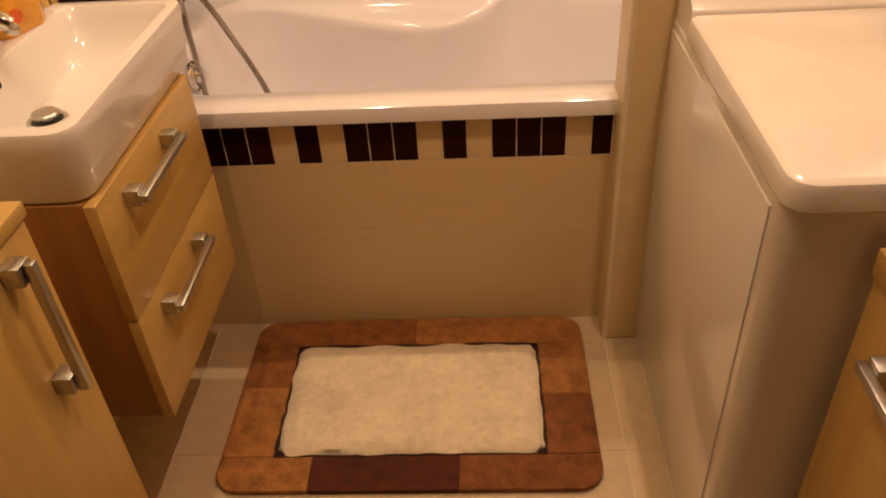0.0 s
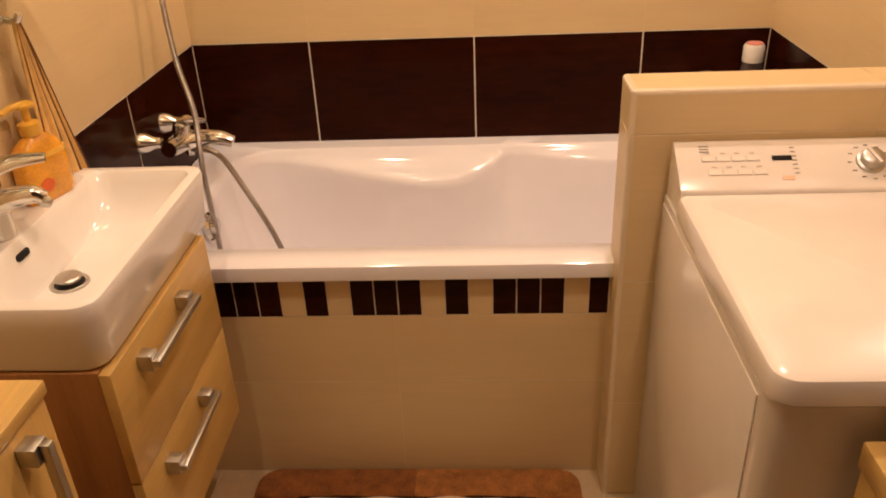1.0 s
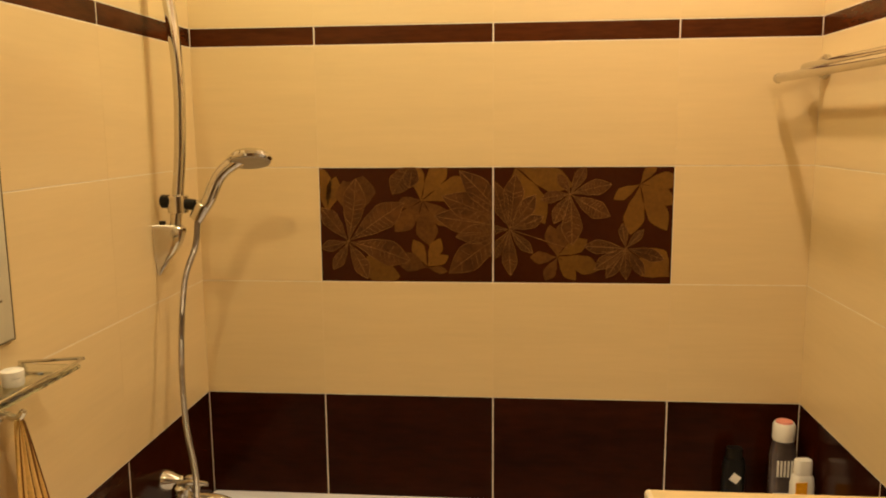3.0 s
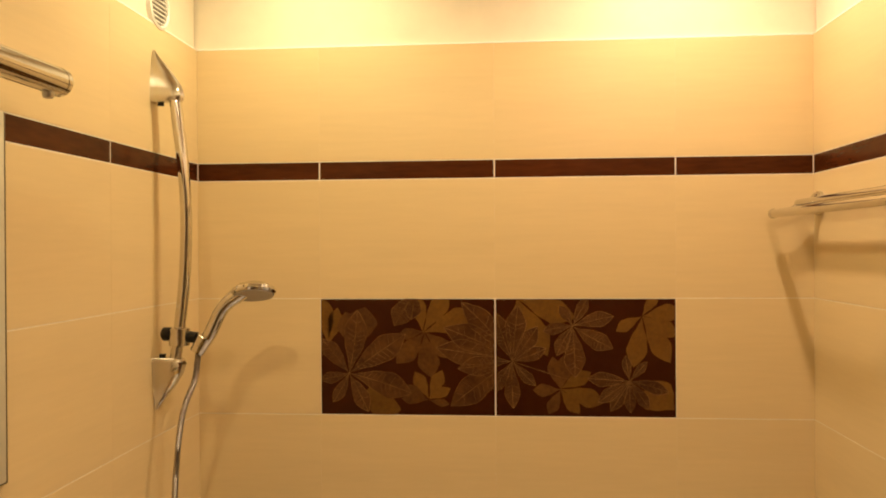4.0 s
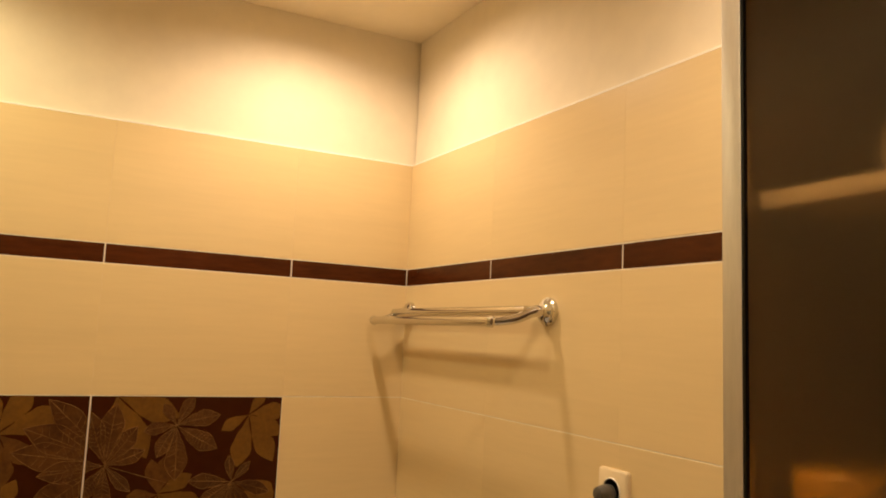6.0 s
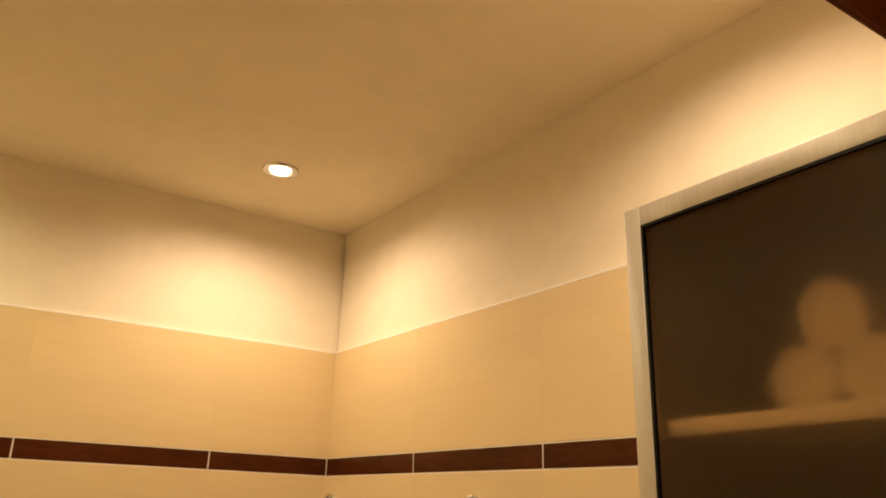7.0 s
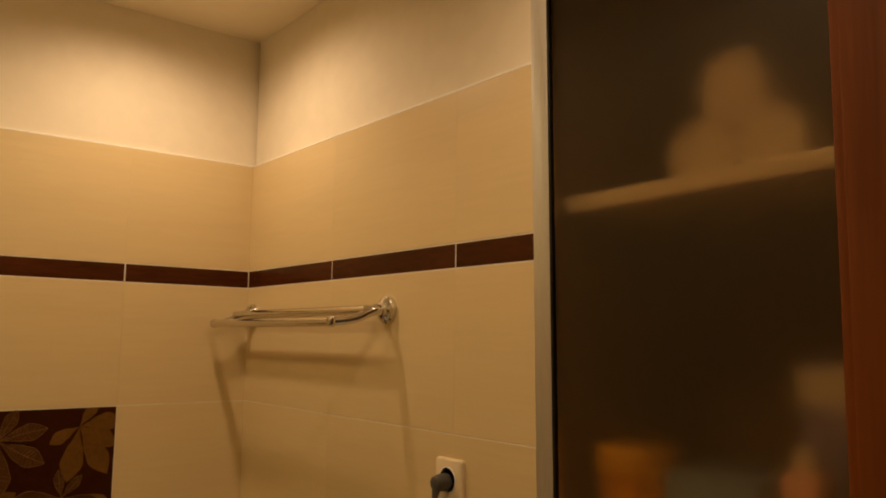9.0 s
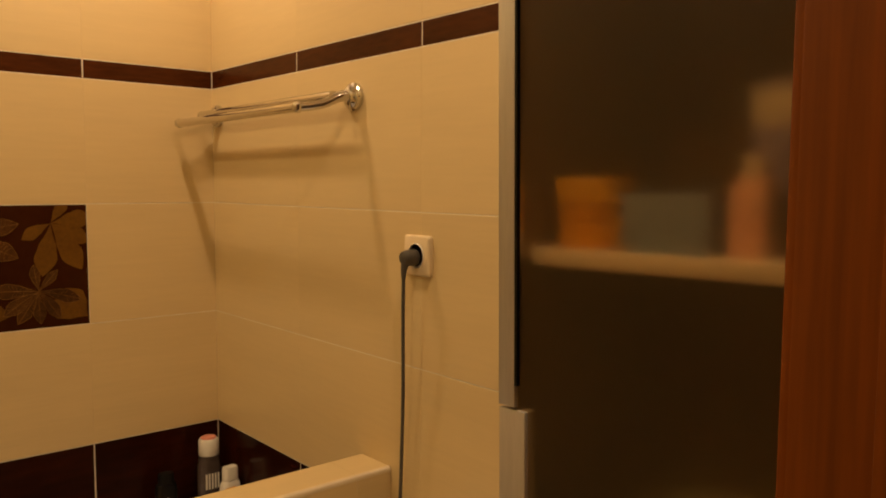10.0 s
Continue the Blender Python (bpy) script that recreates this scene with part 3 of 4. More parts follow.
hs = thing("hand_shower", "chrome hand shower head held in a rail slider", "shower head", M_L)
GA, GB = Vector((0.268, 0.106, 1.420)), Vector((0.252, 0.178, 1.549))
part("grip", tube([GA, GA.lerp(GB, 0.35), GA.lerp(GB, 0.78) + Vector((0, -0.002, 0.004)), GB + Vector((-0.003, 0.032, 0.016))], 0.012, 14, radii=(0.0115, 0.0155, 0.0155, 0.019)), M_CHROME, hs)
hm = Matrix.Translation(GB + Vector((-0.006, 0.050, 0.012))) @ pose(0, 0, 0, 6, -19, 0)
part("head", lathe([(0.046, -0.010), (0.050, -0.005), (0.048, 0.003), (0.036, 0.012), (0.020, 0.018), (0.004, 0.020)], 32, m=hm), M_CHROME, hs)
part("face_plate", lathe([(0.045, -0.0105), (0.043, -0.013), (0.02, -0.0145), (0.004, -0.0145)], 32, m=hm), M_SPRAY, hs, "grey spray face")

ho = thing("shower_hose", "flexible ribbed metal shower hose looping into the bath", "hose", M_L)
HP = [GA, GA + Vector((0.004, -0.008, -0.06)), (0.285, 0.074, 1.28), (0.315, 0.070, 1.13), (0.365, 0.092, 0.98), (0.415, 0.130, 0.865), (0.44, 0.134, 0.74), (0.452, 0.142, 0.56), (0.462, 0.155, 0.40), (0.47, 0.25, 0.275),
      (0.465, 0.335, 0.36), (0.452, 0.292, 0.535), (0.45, 0.236, 0.672), (0.42, 0.17, 0.762), (0.345, 0.080, 0.750)]
hp = smooth_path(HP, 60)
hb = bmesh.new()
rings, up = [], Vector((1, 0, 0))
for i, p in enumerate(hp):
    d = (hp[min(i + 1, len(hp) - 1)] - hp[max(i - 1, 0)]).normalized()
    up = (up - d * up.dot(d)).normalized()
    sd_ = d.cross(up)
    r = 0.0074 if i % 2 else 0.0064
    rings.append([p + r * (math.cos(2 * math.pi * j / 8) * up + math.sin(2 * math.pi * j / 8) * sd_) for j in range(8)])
part("hose", loft(rings, bm=hb), M_HOSE, ho)

# extractor vent
vt = thing("air_vent", "round white plastic wall air vent with slats", "vent", M_L @ Matrix.Translation((0.222, -0.008, 2.222)))
vm = pose(0, 0, 0, -90)
part("frame", lathe([(0.043, 0.0), (0.043, 0.008), (0.047, 0.012), (0.053, 0.010), (0.055, 0.0)], 36, m=vm, cap0=False, cap1=False), M_PLASTW, vt)
part("backing", lathe([(0.044, 0.0005), (0.044, 0.002), (0.02, 0.0022)], 36, m=vm), M_GREYPRINT, vt, "shadowed grey backing")
for i in range(8):
    z = -0.036 + i * 0.0103
    hw_ = math.sqrt(0.0425 ** 2 - z * z)
    sb = box(-hw_, hw_, -0.0012, 0.0012, -0.0035, 0.0035)
    part("slat", sb, M_PLASTW, vt, "", False, Matrix.Translation((0, 0.007, z)) @ pose(0, 0, 0, 38))

# ---- mirror, mirror lamp, shelf, towel ----
mi = thing("wall_mirror", "rectangular wall mirror with a pale etched scroll border", "mirror", M_L)
MU, MZ = 0.806, 1.288          # corner of the mirror
part("border", box(MU, 1.30, 0.002, 0.007, MZ, 1.877, 0.0015), M_ETCH, mi, "pale etched glass border")
part("glass", box(MU + 0.068, 1.232, 0.0075, 0.0095, MZ + 0.058, 1.82), M_MIRROR, mi, "silvered mirror glass", False)
eb = bmesh.new()
box(MU - 0.0022, MU - 0.0002, 0.0005, 0.0072, MZ - 0.002, 1.877, bm=eb)
box(MU, 1.30, 0.0005, 0.0072, MZ - 0.0022, MZ - 0.0002, bm=eb)
part("edge", eb, M_ETCHD, mi, "dark ground edge of the glass", False)
step = bmesh.new()
box(-0.012, 0.010, 0.0071, 0.0078, 0.0, 0.0036, bm=step)
box(0.0, 0.024, 0.0071, 0.0078, 0.017, 0.0206, bm=step)
box(0.002, 0.0042, 0.0071, 0.0077, 0.0036, 0.0171, bm=step)
box(0.019, 0.0212, 0.0071, 0.0077, 0.0205, 0.0292, bm=step)
step_mesh = mesh("meander_step", step, M_ETCHD)
for i in range(11):
    ob = new("meander_step", step_mesh)
    ob.parent = mi
    ob.matrix_basis = Matrix.Translation((MU + 0.036, 0, MZ + 0.066 + i * 0.042))

ml = thing("mirror_lamp", "unlit tubular chrome lamp above the mirror", "wall lamp", M_L)
part("tube", tube([(0.806, 0.10, 1.922), (1.0, 0.10, 1.922), (1.28, 0.10, 1.922)], 0.0225, 20, 2), M_CHROME, ml)
part("end_cap", lathe([(0.0232, 0.0), (0.0232, 0.010), (0.019, 0.013)], 20, m=Matrix.Translation((0.817, 0.10, 1.922)) @ pose(0, 0, 0, 0, -90)), M_CHROME, ml)
part("arm", tube([(1.02, 0.0, 1.93), (1.02, 0.05, 1.935), (1.02, 0.09, 1.922)], 0.010, 12), M_CHROME, ml)
part("wall_plate", box(0.96, 1.08, 0.0005, 0.012, 1.90, 1.96, 0.004), M_CHROME, ml)
part("switch_nub", lathe([(0.007, -0.030), (0.009, -0.026), (0.009, -0.018)], 14, m=pose(0.838, 0.10, 1.922)), M_STEEL, ml)

gs = thing("glass_shelf", "clear glass bathroom shelf on chrome brackets", "shelf", M_L @ Matrix.Translation((0, 0, -0.009)))
part("pane", box(0.792, 1.30, 0.006, 0.108, 1.244, 1.250, 0.001), M_GLASS, gs)
part("rail", tube([(0.792, 0.0, 1.252), (0.793, 0.05, 1.256), (0.796, 0.112, 1.262), (0.806, 0.116, 1.262), (0.9, 0.116, 1.262), (1.28, 0.116, 1.262)], 0.0028, 8), M_CHROME, gs, "thin chrome guard rail")
for u in (0.835, 1.19):
    part("bracket", tube([(u, 0.0, 1.233), (u, 0.03, 1.237), (u, 0.062, 1.240)], 0.007, 10), M_CHROME, gs)
    part("rosette", lathe([(0.015, 0.0), (0.015, 0.005), (0.009, 0.008)], 18, m=Matrix.Translation((u, 0, 1.233)) @ pose(0, 0, 0, -90)), M_CHROME, gs)

br = thing("hairbrush", "brown wooden hairbrush lying on the glass shelf", "hairbrush", M_L @ Matrix.Translation((1.01, 0.045, 1.2415)) @ Matrix.Scale(0.78, 4))
part("back", loft([rounded(-0.10 * k, 0.10 * k, -0.024 * k, 0.024 * k, z, 0.02 * k, 5) for k, z in ((0.92, 0.010), (1, 0.014), (1, 0.022), (0.9, 0.027))]), M_BRUSHW, br)
part("bristles", box(-0.085, 0.085, -0.018, 0.018, 0.0, 0.0105, 0.002), M_PLASTW, br, "pale bristle pad")
cp = thing("cream_jar", "small white plastic cream jar with a lid", "jar", M_L @ Matrix.Translation((0.905, 0.065, 1.2415)) @ Matrix.Scale(0.85, 4))
part("jar", lathe([(0.017, 0.0), (0.019, 0.003), (0.019, 0.016)], 20), M_PLASTW, cp)
part("lid", lathe([(0.0195, 0.0165), (0.0200, 0.019), (0.0195, 0.028), (0.016, 0.030)], 20), M_PLASTW, cp)

hk = thing("towel_hook", "small chrome wall hook", "hook", M_L)
part("rosette", lathe([(0.012, 0.0), (0.012, 0.005), (0.008, 0.009), (0.006, 0.018)], 20, m=Matrix.Translation((0.856, 0, 1.174)) @ pose(0, 0, 0, -90)), M_CHROME, hk)
part("peg", tube([(0.856, 0.016, 1.174), (0.856, 0.034, 1.170), (0.856, 0.044, 1.182)], 0.006, 10), M_CHROME, hk)

# hanging towel: gathered at the hook, folds opening downward
tw = thing("hand_towel", "yellow towel with thin brown stripes hanging from a hook", "towel", M_L)


def towel_sheet(c0, c1, lift, thick):
    bm = bmesh.new()
    rows, cols = 40, 96
    grid = []
    for i in range(rows + 1):
        t = i / rows
        z = 1.168 - t * 0.38
        half = 0.006 + 0.074 * t ** 0.85
        cx = 0.856 - 0.052 * t
        line = []
        for j in range(c0, c1 + 1):
            s = j / cols * 2 - 1
            fold = math.sin(s * 15.0 + 0.6 * math.sin(3 * t)) * (0.002 + 0.0042 * t) + 0.003 * noise.noise((s * 4, t * 3, 0))
            line.append(bm.verts.new((cx + s * half, 0.030 + lift + fold + 0.006 * (1 - t), z + 0.012 * abs(s) * t + 0.006 * math.sin(s * 7) * t)))
        grid.append(line)
    for i in range(rows):
        for j in range(c1 - c0):
            bm.faces.new((grid[i][j], grid[i][j + 1], grid[i + 1][j + 1], grid[i + 1][j]))
    bmesh.ops.recalc_face_normals(bm, faces=bm.faces)
    bmesh.ops.solidify(bm, geom=bm.faces[:], thickness=thick)
    return bm


part("cloth", towel_sheet(0, 96, 0.0, 0.003), M_TOWEL, tw)
for c in (10, 27, 44, 61, 78):
    part("stripe", towel_sheet(c, c + 2, 0.0022, 0.0024), M_TOWELB, tw, "thin brown woven stripe")

# ---- washing machine ----
WX0, WX1, WYB, WYF = 1.107, 1.512, -0.818, -1.404
wm = thing("washing_machine", "white top-loading washing machine with a closed lid", "washing machine")
rr = (0.03, 0.03, 0.006, 0.006)
part("body", loft([rounded(WX0, WX1, WYF - 0.002, WYB, z, rr, 6) for z in (FLOOR + 0.012, 0.820)]), M_ENAMEL, wm)
part("side_panel", box(WX0 - 0.0025, WX0 + 0.001, WYF + 0.034, WYB - 0.004, FLOOR + 0.035, 0.806, 0.001), M_ENAMEL, wm)
for fx in (WX0 + 0.04, WX1 - 0.04):
    for fy in (WYF + 0.05, WYB - 0.05):
        part("foot", lathe([(0.018, 0.0), (0.02, 0.004), (0.012, 0.012)], 14, m=pose(fx, fy, FLOOR)), M_BLACK, wm)
lid = part("lid", loft([rounded(WX0 - 0.002 + d, WX1 + 0.002 - d, WYF - 0.012 + d, -0.919 - min(d, 0.002), z, (0.03, 0.03, 0.004, 0.004), 6)
                        for d, z in ((0.004, 0.821), (0.0, 0.826), (0.0, 0.851), (0.003, 0.859), (0.010, 0.863))]), M_ENAMEL, wm, "white closed top lid")
prof = [(-0.916, 0.821), (-0.916, 0.864), (-0.911, 0.870), (-0.828, 0.922), (-0.820, 0.921), (-0.818, 0.821)]
cpnl = part("control_panel", loft([[Vector((x, y if 0 < k < 3 else y + (0.002 if y < -0.9 else -0.002), z)) for y, z in prof] for k, x in enumerate((WX0 + 0.004, WX0 + 0.009, WX1 - 0.003, WX1 + 0.002))]), M_ENAMEL, wm, "sloping white control panel")
SLOPE = math.degrees(math.atan2(0.052, 0.083))
PM = lambda x, s: Matrix.Translation((x, -0.911 + 0.083 * s, 0.870 + 0.052 * s + 0.0004)) @ pose(0, 0, 0, SLOPE)
part("knob", lathe([(0.024, 0.0), (0.023, 0.004), (0.019, 0.006), (0.018, 0.017), (0.015, 0.019)], 28, m=PM(1.432, 0.5)), M_STEEL, cpnl, "round silver programme knob")
part("knob_pointer", box(-0.003, 0.003, -0.017, 0.017, 0.0175, 0.022, 0.001), M_ENAMEL, cpnl, "", False, PM(1.432, 0.5) @ pose(0, 0, 0, 0, 0, 25))
part("display", box(-0.0165, 0.0165, -0.0050, 0.0050, 0.0, 0.0012, 0.0005), M_BLACK, cpnl, "small dark display", False, PM(1.288, 0.62))


def panel_bars(x, s, w, h, mat, name):
    part(name, box(-w / 2, w / 2, -h / 2, h / 2, 0.0, 0.0009), mat, cpnl, "", False, PM(x, s))


for s, x0, n in ((0.62, 1.165, 4), (0.33, 1.172, 4)):
    for k in range(n):
        panel_bars(x0 + 0.025 * k, s, 0.023, 0.0105, M_PALEPRINT, "button_surround")
        part("button", box(-0.0108, 0.0108, -0.0046, 0.0046, 0.0005, 0.0016, 0.0006), M_ENAMEL, cpnl, "", False, PM(x0 + 0.025 * k, s))
        panel_bars(x0 + 0.025 * k, s + 0.13, 0.008, 0.003, M_PALEPRINT, "printed_mark")
for k in range(3):
    panel_bars(1.160, 0.78 + 0.06 * k, 0.016, 0.0016, M_GREYPRINT, "printed_mark")
for k in range(7):
    panel_bars(1.308, 0.30 + 0.09 * k, 0.008, 0.0016, M_GREYPRINT, "printed_mark")
panel_bars(1.292, 0.20, 0.020, 0.008, M_BADGE, "printed_badge")
for a in range(0, 360, 30):
    xx, ss = 1.432 + 0.034 * math.cos(radians(a)), 0.5 + 0.034 / 0.096 * math.sin(radians(a))
    if 0.06 < ss < 0.94:
        panel_bars(xx, ss, 0.007, 0.0018, M_GREYPRINT, "printed_mark")

# ---- right-hand cabinets ----
bc = thing("base_cabinet", "low pale birch base cabinet with a bar handle", "cabinet")
CY0, CY1 = -1.815, -1.434
part("body", box(1.230, 1.541, CY0, CY1, FLOOR + 0.06, 0.7515, 0.0015), M_BIRCH, bc)
part("plinth", box(1.256, 1.541, CY0 + 0.004, CY1 - 0.004, FLOOR, FLOOR + 0.0595, 0.001), M_BIRCHSHADE, bc)
part("top", box(1.208, 1.541, CY0 - 0.002, CY1 + 0.003, 0.752, 0.789, 0.003), M_BIRCHH, bc)
bcd = part("door", box(1.212, 1.2295, CY0 + 0.002, CY1 - 0.001, FLOOR + 0.064, 0.749, 0.0015), M_BIRCH, bc)
bar_handle(bcd, pose(1.212, -1.606, 0.690, 0, 0, 180), 0.19)

# the cabinet hangs a little out of plumb
LEAN = Matrix.Translation((1.236, -1.412, 2.117)) @ pose(0, 0, 0, -0.9) @ Matrix.Translation((-1.236, 1.412, -2.117))
tc_ = thing("tall_cabinet", "tall wall cabinet with frosted glass door in aluminium frame", "cabinet", LEAN)
TX, TY0, TY1, TZ0, TZ1 = 1.236, -1.800, -1.409, 0.7895, 2.117
part("side_panel", box(TX + 0.021, 1.541, TY1 - 0.017, TY1 - 0.001, TZ0, TZ1 - 0.001, 0.001), M_CABIN, tc_)
part("side_panel", box(TX + 0.021, 1.541, TY0, TY0 + 0.016, TZ0, TZ1 - 0.001, 0.001), M_CABIN, tc_)
part("back_panel", box(1.533, 1.541, TY0 + 0.0165, TY1 - 0.0175, TZ0, TZ1 - 0.001), M_CABIN, tc_)
part("top_panel", box(TX + 0.021, 1.532, TY0 + 0.0165, TY1 - 0.0175, TZ1 - 0.018, TZ1 - 0.001, 0.001), M_CABIN, tc_)
part("bottom_panel", box(TX + 0.021, 1.532, TY0 + 0.0165, TY1 - 0.0175, TZ0, TZ0 + 0.016, 0.001), M_CABIN, tc_)
SHELVES = (1.860, 1.508, 1.09)
for z in SHELVES:
    part("shelf", box(TX + 0.028, 1.532, TY0 + 0.0168, TY1 - 0.0178, z - 0.018, z, 0.001), M_PLASTW, tc_, "pale shelf board")


def glass_door(z0, z1, w, mat, lab):
    fr = bmesh.new()
    box(TX, TX + 0.019, TY1 - w, TY1, z0, z1, 0.0012, bm=fr)
    box(TX, TX + 0.019, TY0, TY0 + w, z0, z1, 0.0012, bm=fr)
    box(TX + 0.0004, TX + 0.0186, TY0 + w, TY1 - w, z1 - w, z1, 0.001, bm=fr)
    d = part("door_frame", fr, mat, tc_, lab)
    g = part("pane", box(TX + 0.006, TX + 0.010, TY0 + w - 0.002, TY1 - w + 0.002, TZ0 + 0.001, z1 - w + 0.002), M_FROST, d, "frosted glass pane", False)
    g.visible_shadow = False
    gk = bmesh.new()
    for y in (TY1 - w - 0.0035, TY0 + w):
        box(TX + 0.0005, TX + 0.0055, y, y + 0.0035, z0 + w, z1 - w, bm=gk)
    box(TX + 0.0005, TX + 0.0055, TY0 + w + 0.0036, TY1 - w - 0.0036, z1 - w - 0.0035, z1 - w, bm=gk)
    part("gasket", gk, M_BLACK, d, "thin black rubber gasket", False)
    return d


glass_door(1.330, TZ1, 0.025, M_ALU, "matt aluminium door frame")
for y in (TY1 - 0.040, TY0):
    part("front_stile", box(TX + 0.001, TX + 0.0195, y, y + 0.040, TZ0, 1.327, 0.0015), M_ALU, tc_, "matt grey front stile of the lower part")
# contents behind the glass
for i, (x, y, z) in enumerate(((1.39, -1.558, SHELVES[0]), (1.39, -1.637, SHELVES[0]), (1.39, -1.598, SHELVES[0] + 0.066))):
    tr = thing("toilet_roll", "white toilet paper roll lying in a pyramid", "toilet roll", LEAN @ pose(x, y, z + 0.0390, 0, 90, 0), "toilet rolls on the shelf")
    part("paper", lathe([(0.010, -0.048), (0.0380, -0.048), (0.0390, -0.044), (0.0390, 0.044), (0.038, 0.048), (0.012, 0.047)], 28), M_PAPER, tr)
    part("core", lathe([(0.0115, -0.0484), (0.0118, 0.0), (0.0115, 0.0484)], 20), M_PAPER, tr, "pale cardboard core")
ob_ = thing("orange_tub", "orange and yellow plastic tub on the shelf", "tub", LEAN @ pose(1.325, -1.478, SHELVES[1]))
part("tub", lathe([(0.038, 0.0), (0.042, 0.004), (0.044, 0.05)], 24), M_SOAP, ob_)
part("lid", lathe([(0.046, 0.0505), (0.0465, 0.054), (0.046, 0.075), (0.043, 0.078)], 24), M_SOAPY, ob_)
bb = thing("blue_carton", "blue-grey cardboard carton on the shelf", "box", LEAN @ pose(1.335, -1.590, SHELVES[1]))
part("carton", box(-0.05, 0.05, -0.05, 0.05, 0.0, 0.06, 0.002), M_BLUE, bb)
part("flap", box(-0.05, 0.05, -0.0505, 0.0505, 0.0602, 0.0622, 0.0006), M_BLUE, bb)
pk = thing("pink_bottle", "salmon pink lotion bottle on the shelf", "bottle", LEAN @ pose(1.315, -1.672, SHELVES[1]) @ Matrix.Diagonal((1, 1, 0.68, 1)))
part("bottle", loft([rounded(-0.02 * k, 0.02 * k, -0.021 * k, 0.021 * k, z, 0.012 * k, 4) for k, z in ((0.95, 0.0), (1, 0.005), (1, 0.095), (0.8, 0.108), (0.5, 0.113))]), M_PINK, pk)
part("cap", lathe([(0.012, 0.1132), (0.012, 0.135), (0.009, 0.138)], 16), M_PLASTW, pk)
vp = thing("violet_pack", "violet and white paper pack on the shelf", "pack", LEAN @ pose(1.40, -1.690, SHELVES[1]))
part("pack", box(-0.035, 0.035, -0.05, 0.05, 0.0, 0.17, 0.006), M_VIOLET, vp)
part("paper_band", box(-0.0355, 0.0355, -0.0505, 0.0505, 0.125, 0.166, 0.004), M_PLASTW, vp)
gb = thing("green_bottle", "dark green bottle on the shelf", "bottle", LEAN @ pose(1.31, -1.735, SHELVES[1]))
part("bottle", lathe([(0.022, 0.0), (0.024, 0.005), (0.024, 0.09), (0.012, 0.11)], 18), M_GREEN, gb)
part("cap", lathe([(0.012, 0.1102), (0.012, 0.13), (0.009, 0.132)], 14), M_PLASTW, gb)
ln = thing("folded_towels", "pale green folded towels stacked in the cabinet", "towels", LEAN @ pose(1.40, -1.60, SHELVES[2]))
for k in range(3):
    part("folded_towel", box(-0.12, 0.12, -0.12 + 0.006 * k, 0.12 - 0.004 * k, 0.033 * k, 0.033 * k + 0.032, 0.012, 3), M_LINEN, ln)

# ---- towel rail on the east wall ----
tr = thing("towel_rail", "double chrome towel rail with curved arms", "towel rail", M_R)
UA, UF = -0.686, -0.040
for u, s in ((UA, 1), (UF, -0.2)):
    part("flange", lathe([(0.029, 0.0), (0.029, 0.008), (0.025, 0.010), (0.025, 0.014), (0.020, 0.018), (0.013, 0.022)], 24, m=Matrix.Translation((u, 0, 1.758)) @ pose(0, 0, 0, -90)), M_CHROME, tr)
    part("arm", tube([(u, 0.010, 1.758), (u + 0.004 * s, 0.035, 1.757), (u + 0.016 * s, 0.065, 1.742), (u + 0.03 * s, 0.092, 1.735), (u + 0.042 * s, 0.112, 1.733)], 0.010, 14, radii=(0.013, 0.0115, 0.0095, 0.009, 0.0095)), M_CHROME, tr)
    part("arm_ball", lathe([(0.004, -0.012), (0.011, -0.007), (0.0125, 0.0), (0.011, 0.007), (0.004, 0.012)], 16, m=pose(u + 0.042 * s, 0.112, 1.733)), M_CHROME, tr)
part("front_bar", tube([(UA + 0.042, 0.112, 1.733), (-0.3, 0.112, 1.733), (UF - 0.008, 0.112, 1.733)], 0.0105, 14, 2), M_CHROME, tr)
part("back_bar", tube([(UA + 0.006, 0.050, 1.757), (-0.3, 0.050, 1.757), (UF, 0.050, 1.757)], 0.0105, 14, 2), M_CHROME, tr)

# ---- socket, plug and cable ----
US, ZSK = -0.899, 1.446
so = thing("wall_socket", "cream square wall power socket", "socket", M_R @ Matrix.Translation((US, 0, ZSK)))
part("plate", loft([[Vector((p.x, d, p.y)) for p in rounded(-0.038 + e, 0.038 - e, -0.038 + e, 0.038 - e, 0, 0.006, 4)] for d, e in ((0.0002, 0.0), (0.007, 0.0), (0.010, 0.003))]), M_SOCKET, so)
part("well", lathe([(0.0215, 0.0), (0.0225, 0.0015), (0.024, 0.0)], 24, m=Matrix.Translation((0, 0.0102, 0)) @ pose(0, 0, 0, -90)), M_PLASTW, so)
pg = thing("power_plug", "dark grey power plug with its cable hanging down", "plug", M_R @ Matrix.Translation((US, 0.0118, ZSK)))
part("plug_body", lathe([(0.0150, 0.0), (0.0160, 0.004), (0.0148, 0.020), (0.012, 0.029), (0.006, 0.032)], 20, m=pose(0, 0, -0.003, -90)), M_GREYPL, pg)
part("strain_relief", tube([(0, 0.022, -0.008), (0.001, 0.026, -0.025), (0.002, 0.026, -0.042)], 0.006, 10, radii=(0.009, 0.006, 0.0042)), M_GREYPL, pg)
part("cable", tube([(0.002, 0.026, -0.04), (0.006, 0.024, -0.12), (0.016, 0.016, -0.26), (0.026, 0.012, -0.40), (0.035, 0.010, -0.54), (0.04, 0.006, -0.70), (0.04, 0.006, -0.95)], 0.0036, 10, 8), M_GREYPL, pg, "thin dark grey cable")

